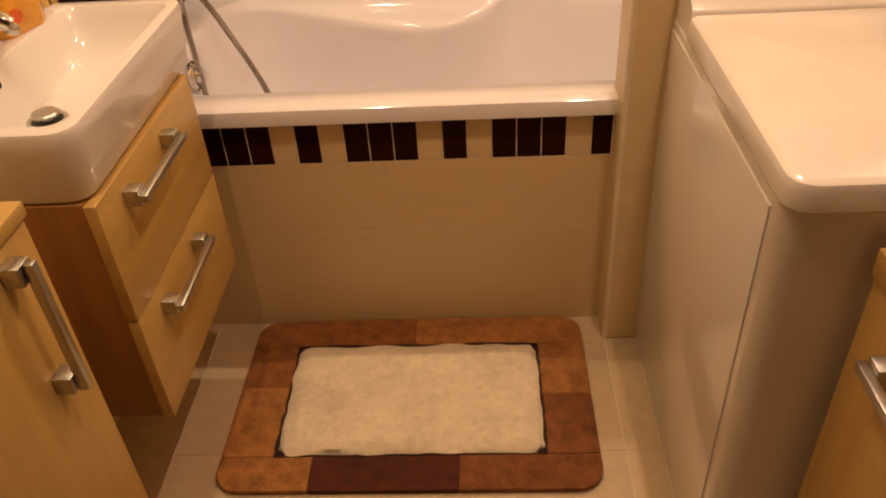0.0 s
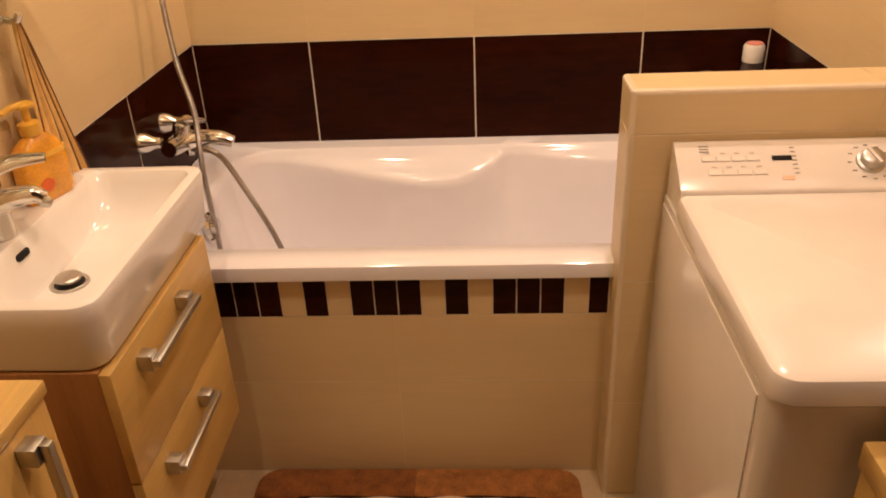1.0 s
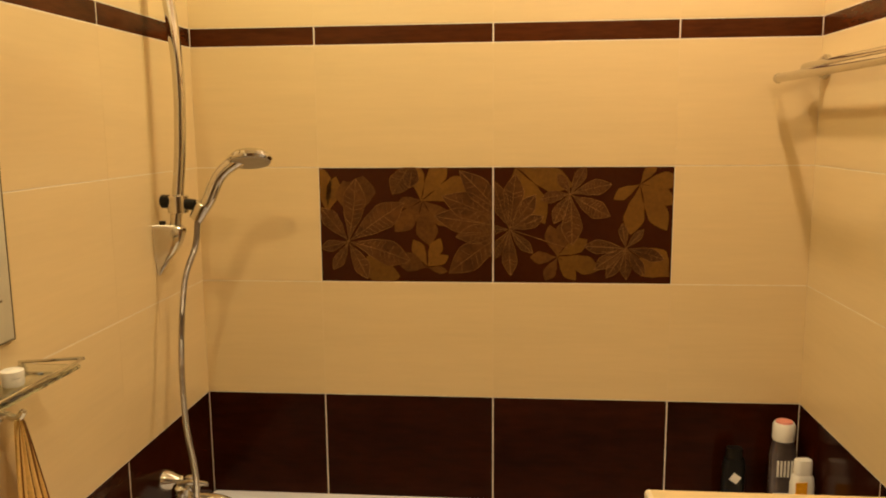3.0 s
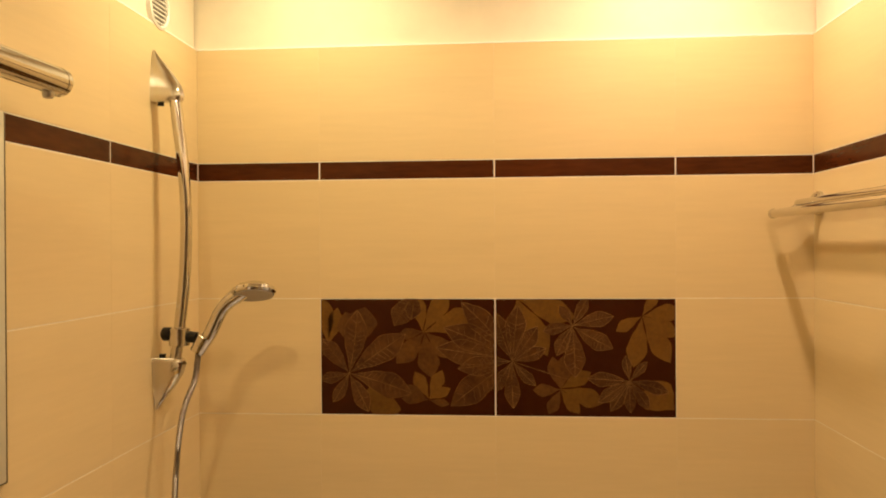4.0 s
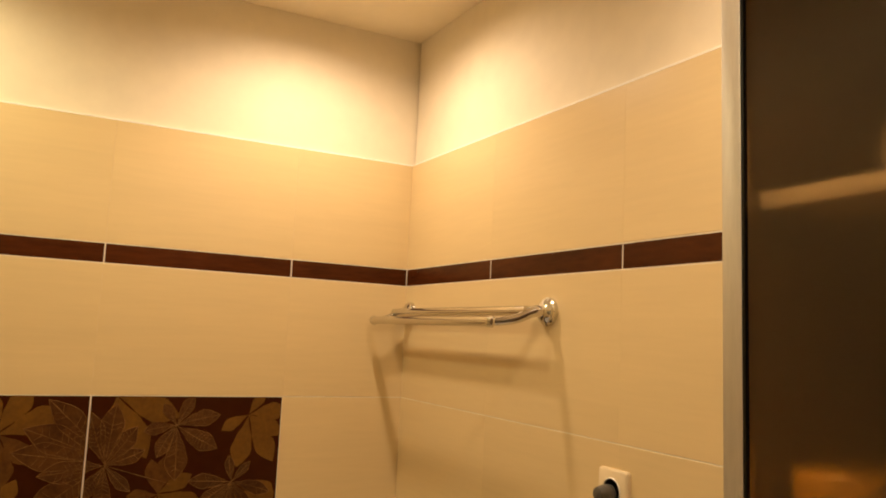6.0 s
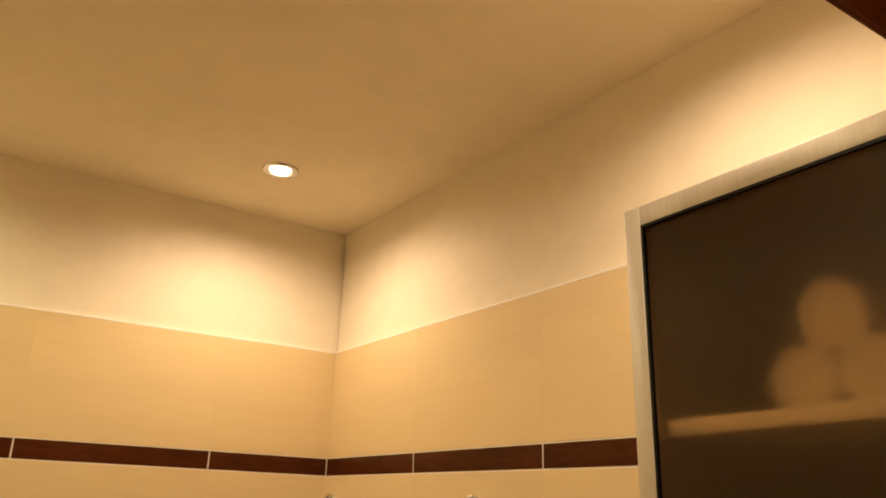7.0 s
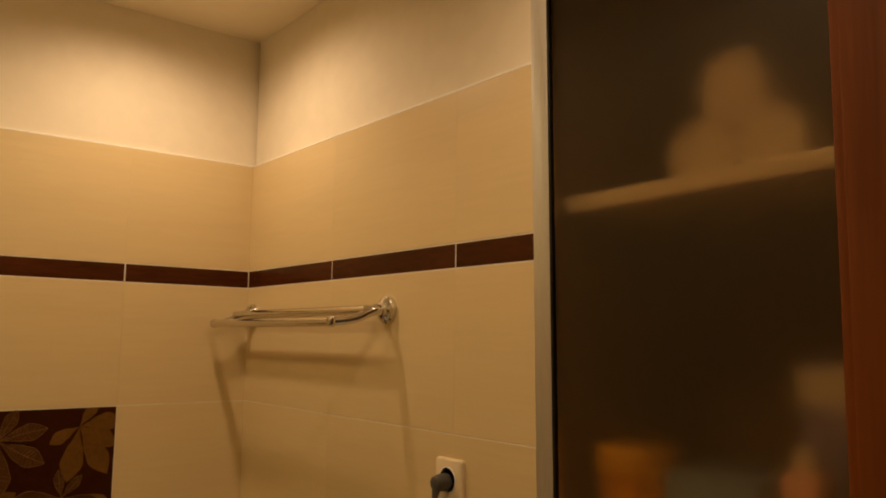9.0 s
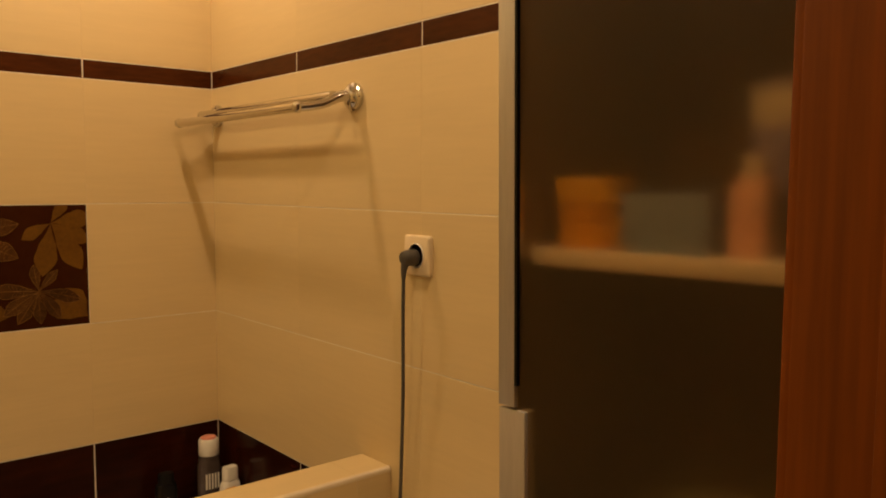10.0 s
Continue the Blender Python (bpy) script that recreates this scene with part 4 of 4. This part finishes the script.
# ---- bottles in the bath corner ----
RIM = 0.636
b1 = thing("shampoo_bottle", "tall dark clear shampoo bottle with a white cap", "bottle", pose(1.486, -0.060, RIM) @ Matrix.Diagonal((1.05, 1, 0.94, 1)))
part("bottle", loft([rounded(-0.030 * k, 0.030 * k, -0.021 * k, 0.021 * k, z, 0.017 * k, 5) for k, z in ((0.94, 0.0), (1, 0.006), (1, 0.19), (0.86, 0.215), (0.82, 0.225))]), M_AMBER, b1)
for k in range(5):
    part("label_bar", box(-0.018 + 0.008 * k, -0.0135 + 0.008 * k, -0.0222, -0.0205, 0.13, 0.175), M_PLASTW, b1, "", False)
part("label_band", box(-0.024, 0.024, -0.0220, -0.0205, 0.03, 0.085, 0.0006), M_PLASTW, b1, "pale label", False)
cap = part("cap", lathe([(0.024, 0.2255), (0.0255, 0.229), (0.0255, 0.268), (0.022, 0.274)], 24), M_PLASTW, b1)
part("cap_top", lathe([(0.020, 0.2742), (0.019, 0.278), (0.008, 0.280)], 20), M_PINKCAP, cap, "pink cap top")
b2 = thing("lotion_bottle", "white lotion bottle with an orange label", "bottle", pose(1.503, -0.152, RIM, 0, 0, 8) @ Matrix.Diagonal((1, 1, 1.0, 1)))
part("bottle", loft([rounded(-0.028 * k, 0.028 * k, -0.017 * k, 0.017 * k, z, 0.014 * k, 5) for k, z in ((0.94, 0.0), (1, 0.006), (1, 0.14), (0.9, 0.158), (0.7, 0.165))]), M_PLASTW, b2)
part("label_patch", box(-0.024, 0.004, -0.0190, -0.0165, 0.085, 0.150, 0.0006), M_SOAP, b2, "orange printed patch", False)
part("cap", loft([rounded(-0.021 * k, 0.021 * k, -0.013 * k, 0.013 * k, z, 0.011 * k, 5) for k, z in ((1, 0.1652), (1, 0.195), (0.9, 0.2)) ]), M_PLASTW, b2)

b3 = thing("black_bottle", "black shower gel bottle with a small pale diamond mark", "bottle", pose(1.372, -0.048, RIM))
part("bottle", loft([rounded(-0.028 * k, 0.028 * k, -0.018 * k, 0.018 * k, z, 0.015 * k, 5) for k, z in ((0.94, 0.0), (1, 0.006), (1, 0.135), (0.85, 0.155))]), M_BLACK, b3)
part("cap", loft([rounded(-0.020 * k, 0.020 * k, -0.014 * k, 0.014 * k, z, 0.012 * k, 5) for k, z in ((1, 0.1552), (1, 0.18), (0.9, 0.184))]), M_BLACK, b3)
part("diamond_mark", box(-0.011, 0.011, -0.0198, -0.0178, -0.011, 0.011, 0.0005), M_PLASTW, b3, "pale diamond mark", False, pose(0.0, 0, 0.108, 0, 35, 0))
part("label_bar", box(-0.012, 0.006, -0.0195, -0.0178, 0.048, 0.053), M_PINKCAP, b3, "small red label bar", False)

# ---- rug ----
RX0, RX1, RY0, RY1 = 0.240, 0.990, -1.224, -0.742
RZ = FLOOR + 0.0005
rg = thing("bath_rug", "brown patchwork bath rug with a cream pile centre", "rug")
IX0, IX1, IY0, IY1 = 0.347, 0.887, -1.142, -0.832


def rug_patch(name, x0, x1, y0, y1, mat, r=(0.002,) * 4):
    part(name, loft([rounded(x0 + e, x1 - e, y0 + e, y1 - e, RZ + z, r, 6) for e, z in ((0.001, 0.0), (0.0, 0.004), (0.0, 0.0105), (0.001, 0.012))]), mat, rg)


q = 0.05
part("backing", loft([rounded(IX0 - 0.002, IX1 + 0.002, IY0 - 0.002, IY1 + 0.002, z, 0.004) for z in (RZ, RZ + 0.006)]), M_PIPING, rg)
rug_patch("patch", RX0, 0.61, IY1, RY1, M_RUGS[1], (0.002, 0.002, 0.002, q))
rug_patch("patch", 0.6103, RX1, IY1, RY1, M_RUGS[0], (0.002, 0.002, q, 0.002))
rug_patch("patch", RX0, IX0, -0.955, IY1 - 0.0004, M_RUGS[1])
rug_patch("patch", RX0, IX0, IY0, -0.9553, M_RUGS[0])
rug_patch("patch", IX1, RX1, -0.985, IY1 - 0.0004, M_RUGS[4])
rug_patch("patch", IX1, RX1, IY0, -0.9853, M_RUGS[2])
rug_patch("patch", RX0, 0.425, RY0, IY0 - 0.0004, M_RUGS[0], (q, 0.002, 0.002, 0.002))
rug_patch("patch", 0.4253, 0.715, RY0, IY0 - 0.0004, M_RUGS[3])
rug_patch("patch", 0.7153, RX1, RY0, IY0 - 0.0004, M_RUGS[2], (0.002, q, 0.002, 0.002))
def ragged(p, q_):
    """A frayed dark seam between the pile and the border."""
    a, b = Vector(p), Vector(q_)
    n = 26
    pts = [a.lerp(b, k / n) + Vector((0.004 * noise.noise((k * 0.55, a.x * 9, a.y * 9)), 0.004 * noise.noise((a.y * 9, k * 0.55, b.x * 9)), 0)) for k in range(n + 1)]
    return tube(pts, 0.003, 6, 1, radii=[0.0028 + 0.0030 * abs(noise.noise((k * 0.8, b.y * 7, a.x * 5))) for k in range(n + 1)])


pl = bmesh.new()
NX, NY = 84, 56
gv = []
for j in range(NY + 1):
    row = []
    for i in range(NX + 1):
        u, v = i / NX, j / NY
        wob = 0.011 * noise.noise((u * 5, v * 5, 3))
        x = IX0 - 0.001 + (IX1 - IX0 + 0.002) * u + wob * (1 if u < 0.02 or u > 0.98 else 0.2)
        y = IY0 - 0.001 + (IY1 - IY0 + 0.002) * v + 0.010 * noise.noise((u * 7, v * 6, 9)) * (1 if v < 0.02 or v > 0.98 else 0.2)
        cu, cv = max(0, abs(u - 0.5) * 2 - 0.90) / 0.10, max(0, abs(v - 0.5) * 2 - 0.86) / 0.14
        if cu > 0 and cv > 0 and u != 0.5:
            k = min(1.0, math.hypot(cu, cv))
            x += (0.5 - u) * 0.03 * k * cu * cv
            y += (0.5 - v) * 0.03 * k * cu * cv
        edge = min(1, min(u, 1 - u) * 16, min(v, 1 - v) * 11)
        h = 0.005 + 0.020 * math.sqrt(max(0, edge)) + 0.0035 * noise.noise((x * 28, y * 28, 0)) * edge + 0.0022 * noise.noise((x * 95, y * 95, 5)) * edge
        row.append(pl.verts.new((x, y, RZ + h)))
    gv.append(row)
for j in range(NY):
    for i in range(NX):
        pl.faces.new((gv[j][i], gv[j][i + 1], gv[j + 1][i + 1], gv[j + 1][i]))
part("pile", pl, M_PILE, rg, "thick cream pile centre")
part("piping", ragged((IX0, IY0, RZ + 0.010), (IX1, IY0, RZ + 0.010)), M_PIPING, rg)
part("piping", ragged((IX0, IY1, RZ + 0.010), (IX1, IY1, RZ + 0.010)), M_PIPING, rg)
part("piping", ragged((IX0, IY0, RZ + 0.010), (IX0, IY1, RZ + 0.010)), M_PIPING, rg)
part("piping", ragged((IX1, IY0, RZ + 0.010), (IX1, IY1, RZ + 0.010)), M_PIPING, rg)

# ---- tiles ----
TILE_CACHE = {}


def tile_mesh(w, h, mat, th=0.0075, ch=0.00015):
    key = (round(w, 4), round(h, 4), mat.name, th)
    if key not in TILE_CACHE:
        bm = bmesh.new()
        f = [bm.verts.new((sx * (w / 2 - ch), 0.0, sz * (h / 2 - ch))) for sx, sz in ((-1, -1), (1, -1), (1, 1), (-1, 1))]
        g = [bm.verts.new((sx * w / 2, -ch, sz * h / 2)) for sx, sz in ((-1, -1), (1, -1), (1, 1), (-1, 1))]
        b = [bm.verts.new((sx * w / 2, -th, sz * h / 2)) for sx, sz in ((-1, -1), (1, -1), (1, 1), (-1, 1))]
        bm.faces.new(f)
        for i in range(4):
            j = (i + 1) % 4
            bm.faces.new((f[i], f[j], g[j], g[i]))
            bm.faces.new((g[i], g[j], b[j], b[i]))
        TILE_CACHE[key] = mesh("tile", bm, mat)
    return TILE_CACHE[key]


def tile(parent, u0, u1, z0, z1, mat, gu=0.0007, gz=0.002, d=0.0, th=0.0075, m=None):
    ob = new("tile", tile_mesh(u1 - u0 - gu, z1 - z0 - gz, mat, th))
    ob.parent = parent
    ob.matrix_basis = (m or Matrix()) @ Matrix.Translation(((u0 + u1) / 2, d, (z0 + z1) / 2))
    return ob


ROWS = [(ZD0 - 0.602, ZD0 - 0.301, M_TILE), (ZD0 - 0.301, ZD0, M_TILE), (ZD0, ZD1, M_DARK), (ZD1, ZE0, M_TILE), (ZE0, ZE1, M_TILE), (ZE1, ZS0, M_TILE), (ZS0, ZS1, M_STRIP), (ZS1, ZT, M_TILE)]
J_B = [0.0, XR - 1.21, XR - 0.76, XR - 0.31, XR - XL]
J_L = [0.0, 0.455, 0.905, 1.355, 1.833]
J_R = [-1.833, -1.355, -0.903, -0.45, 0.0]
DECOR = []
for name, js in (("wall_north", J_B), ("wall_west", J_L), ("wall_east", J_R)):
    w = WALLS[name]
    for k, (z0, z1, mat) in enumerate(ROWS):
        if z0 < 0.3 and name == "wall_north":
            continue
        for i, (u0, u1) in enumerate(zip(js, js[1:])):
            mm = M_TILE if mat is M_DARK and max(abs(u0), abs(u1)) > 1.3 and name != "wall_north" else mat   # the dark row ends beside the bath
            dark = mm is not M_TILE
            if name == "wall_north" and k == 4 and i in (1, 2):
                mm, dark = M_DECOR, True
            t = tile(w, u0, u1, z0, z1, mm, 0.0036 if dark else 0.0002, 0.0036 if dark else 0.0028)
            if mm is M_DECOR:
                t.name = "decor_tile"
                DECOR.append(t)

# chestnut leaves printed on the two decor tiles
def leaflet(cx, cz, ang, length, width, rng):
    """Outlines of one leaflet: a narrow foot, widest past the middle, a short drawn-out tip and a slight bend."""
    bend = rng.uniform(-0.10, 0.10)
    left, right = [], []
    for i in range(15):
        t = i / 14
        wv = width * (math.sin(math.pi * min(1.0, t ** 1.55)) ** 0.85) * (1.0 if t < 0.82 else 1.0 - 0.35 * (t - 0.82) / 0.18) if 0 < t < 1 else 0.0
        wv *= 1 + 0.05 * math.sin(21 * t + 3 * bend)
        a = ang + bend * t
        px, pz = cx + math.cos(a) * length * t, cz + math.sin(a) * length * t
        left.append((px - math.sin(a) * wv, pz + math.cos(a) * wv))
        right.append((px + math.sin(a) * wv, pz - math.cos(a) * wv))
    return left, right


def clip(p):
    return (min(0.2225, max(-0.2225, p[0])), min(0.148, max(-0.148, p[1])))


def stroke(bm, pts, w, d):
    """A low ridge along the points."""
    for a, b in zip(pts, pts[1:]):
        a, b = clip(a), clip(b)
        L = math.hypot(b[0] - a[0], b[1] - a[1])
        if L < 1e-4:
            continue
        nx, nz = -(b[1] - a[1]) / L * w, (b[0] - a[0]) / L * w
        v = [bm.verts.new(c) for c in ((a[0] + nx, d, a[1] + nz), (b[0] + nx, d, b[1] + nz), (b[0] - nx, d, b[1] - nz), (a[0] - nx, d, a[1] - nz),
                                       (a[0], d + 0.0006, a[1]), (b[0], d + 0.0006, b[1]))]
        bm.faces.new((v[0], v[1], v[5], v[4]))
        bm.faces.new((v[4], v[5], v[2], v[3]))


def blade(bm, L, R, d):
    lv = [bm.verts.new((clip(p)[0], d, clip(p)[1])) for p in L]
    rv = [bm.verts.new((clip(p)[0], d, clip(p)[1])) for p in R]
    for i in range(len(L) - 1):
        bm.faces.new((lv[i], lv[i + 1], rv[i + 1], rv[i]))


leaf_rng, leaf_lift = random.Random(4), [0.0003]


def leaf(tile_ob, cx, cz, style, *leaflets, fat=0.25, stem=None):
    """A palmate leaf with its hub cx, cz from the tile's lower corner; each leaflet is (degrees, length). Style: gold or dim print, or relief drawn in ridges."""
    cx, cz = 0.225 - cx, cz - 0.15
    fill, lines = bmesh.new(), bmesh.new()
    lift = leaf_lift[0]
    leaf_lift[0] += 0.00004
    for deg, length in leaflets:
        L, R = leaflet(cx, cz, radians(180 - deg), length, length * fat * leaf_rng.uniform(0.92, 1.08), leaf_rng)
        blade(fill, L, R, lift + 0.00001 * leaf_rng.random())
        if style == "relief":
            keep = leaf_rng.uniform(0.6, 1.0)
            stroke(lines, L[int(6 * (1 - keep)):], 0.0007, lift)
            stroke(lines, R[int(9 * (1 - keep)):], 0.0007, lift)
            mid = [((p[0] + q_[0]) / 2, (p[1] + q_[1]) / 2) for p, q_ in zip(L, R)]
            stroke(lines, mid, 0.0008, lift)
            for i in range(2, 12):
                for side in (L, R):
                    if leaf_rng.random() < 0.75:
                        stroke(lines, [mid[i], tuple(0.18 * c + 0.82 * e for c, e in zip(mid[i], side[min(14, i + 1)]))], 0.0004, lift)
    if stem:
        a = radians(180 - stem[0])
        stroke(lines, [(cx, cz), (cx + stem[1] * math.cos(a), cz + stem[1] * math.sin(a))], 0.0011, lift)
    bmesh.ops.remove_doubles(fill, verts=fill.verts, dist=0.00005)
    body = part("leaf_motif", fill, {"gold": M_LEAF, "dim": M_LEAFDIM, "relief": M_LEAFDK}[style], tile_ob, "", False)
    if lines.verts:
        part("leaf_vein", lines, M_LINE, body, "", False)
    else:
        lines.free()


TA, TB = DECOR[1], DECOR[0]
leaf(TA, 0.020, 0.180, "gold", (95, 0.13), (70, 0.10), fat=0.20)
leaf(TA, 0.095, 0.170, "dim", (82, 0.11), (108, 0.10), fat=0.34)
leaf(TA, 0.270, 0.215, "dim", (185, 0.07), (232, 0.11), (275, 0.12), (320, 0.10), fat=0.22)
leaf(TA, 0.265, 0.212, "gold", (18, 0.145), (58, 0.125), (95, 0.10), fat=0.185)
leaf(TA, 0.281, 0.042, "gold", (66, 0.082), (118, 0.080), (28, 0.062), fat=0.20)
leaf(TA, 0.279, 0.040, "dim", (176, 0.070), (150, 0.07), (350, 0.055), fat=0.19)
leaf(TA, 0.100, 0.030, "gold", (352, 0.11), (28, 0.09), fat=0.28)
leaf(TA, 0.074, 0.107, "relief", (36, 0.178), (348, 0.170), (77, 0.165), (126, 0.115), (196, 0.075), (246, 0.085), (300, 0.11), fat=0.19)
leaf(TA, 0.245, 0.315, "relief", (236, 0.10), (268, 0.07), fat=0.27)
leaf(TA, 0.502, 0.145, "relief", (173, 0.205), (152, 0.20), (130, 0.20), (212, 0.205), (192, 0.15), fat=0.155)
leaf(TB, 0.055, 0.300, "gold", (338, 0.155), (300, 0.165), (272, 0.10), fat=0.185)
leaf(TB, 0.366, 0.254, "gold", (12, 0.10), (334, 0.10), (302, 0.135), (262, 0.13), (205, 0.075), (60, 0.07), fat=0.20)
leaf(TB, 0.164, 0.070, "dim", (78, 0.105), (108, 0.085), (186, 0.07), (245, 0.07), fat=0.22)
leaf(TB, 0.162, 0.072, "gold", (27, 0.088), (342, 0.115), (305, 0.08), fat=0.20)
leaf(TB, 0.445, 0.020, "gold", (158, 0.10), (120, 0.09), fat=0.28)
leaf(TB, 0.042, 0.140, "relief", (84, 0.142), (112, 0.13), (50, 0.11), (16, 0.092), (310, 0.085), (268, 0.12), (240, 0.10), (180, 0.10), fat=0.17, stem=(342, 0.155))
leaf(TB, 0.194, 0.230, "relief", (62, 0.080), (18, 0.105), (326, 0.115), (275, 0.13), (236, 0.085), (185, 0.075), (118, 0.06), fat=0.19)
leaf(TB, 0.335, 0.092, "relief", (176, 0.105), (102, 0.065), (48, 0.065), (348, 0.10), (308, 0.085), (268, 0.080), (240, 0.09), (212, 0.095), fat=0.17)

# apron tiles: two plain rows and a mosaic row
M_AP = Matrix.Translation((0, YP, 0)) @ Matrix.Rotation(math.pi, 4, "Z")
for z0, z1 in ((FLOOR + 0.002, 0.336), (0.336, 0.511)):
    for u0, u1 in ((-1.035, -0.585), (-0.585, -0.135), (-0.135, 0.008)):
        tile(apron, u0, u1, z0, z1, M_TILE, 0.0007, 0.0022, m=M_AP)
PW = 0.0497
pattern = "DDDBDBDDDBDBDDDBDBDD"
x = 0.1985 - 4 * PW
seq = "BDBB" + pattern
for k, c in enumerate(seq):
    x0 = x + k * PW
    if x0 > 1.034 or x0 + PW < 0.0:
        continue
    x1 = min(x0 + PW, 1.035)
    tile(apron, -x1, -x0, 0.511, 0.603, M_DARK if c == "D" else M_TILE, 0.0024 if c == "D" else 0.0006, 0.002, m=M_AP)

# half wall tiles: front, end and top with rounded edge trim
M_HF = Matrix.Translation((0, HY0, 0)) @ Matrix.Rotation(math.pi, 4, "Z")
for z0, z1 in ((FLOOR + 0.002, 0.331), (0.331, 0.631), (0.631, 0.931), (0.931, HZ - 0.008)):
    for u0, u1 in ((-1.541, -1.46), (-1.46, -HX - 0.008)):
        tile(hwl, u0, u1, z0, z1, M_TILE, 0.0007, 0.0022, m=M_HF)
M_HE = wall_frame((HX, 0, 0), (-1, 0))
for z0, z1 in ((FLOOR + 0.002, 0.331), (0.331, 0.631), (0.631, 0.931), (0.931, HZ - 0.008)):
    tile(hwl, HY0 + 0.008, HY1, z0, z1, M_TILE, 0.0007, 0.0022, m=M_HE)
for u0, u1 in ((HX + 0.008, 1.46), (1.46, 1.541)):
    ob = new("tile", tile_mesh(u1 - u0 - 0.0012, HY1 - HY0 - 0.008, M_TILE))
    ob.parent = hwl
    ob.matrix_basis = Matrix.Translation(((u0 + u1) / 2, (HY0 + 0.008 + HY1) / 2, HZ)) @ pose(0, 0, 0, 90)
M_TRIM = material("ivory_edge_trim", (0.78, 0.66, 0.47), 0.3, vary=0.04)


def trim(p, q_):
    part("trim", tube([p, q_], 0.0085, 10), M_TRIM, hwl, "rounded ivory edge trim")


trim((HX + 0.008, HY0 + 0.008, FLOOR), (HX + 0.008, HY0 + 0.008, HZ - 0.008))
trim((HX + 0.008, HY0 + 0.008, HZ - 0.008), (1.541, HY0 + 0.008, HZ - 0.008))
trim((HX + 0.008, HY0 + 0.008, HZ - 0.008), (HX + 0.008, HY1, HZ - 0.008))

# floor tiles
for i in range(7):
    for j in range(8):
        x0, y0 = -0.166 + 0.302 * i, -2.033 + 0.302 * j
        if x0 > 1.55 or y0 > -0.75:
            continue
        y0c = max(y0, YDOOR - 0.05)
        if y0 + 0.302 - y0c < 0.02:
            continue
        ob = new("tile", tile_mesh(0.302 - 0.002, y0 + 0.302 - y0c - 0.002, M_FLOOR))
        ob.parent = floor
        ob.matrix_basis = Matrix.Translation((x0 + 0.151, (y0c + y0 + 0.302) / 2, FLOOR)) @ pose(0, 0, 0, 90)
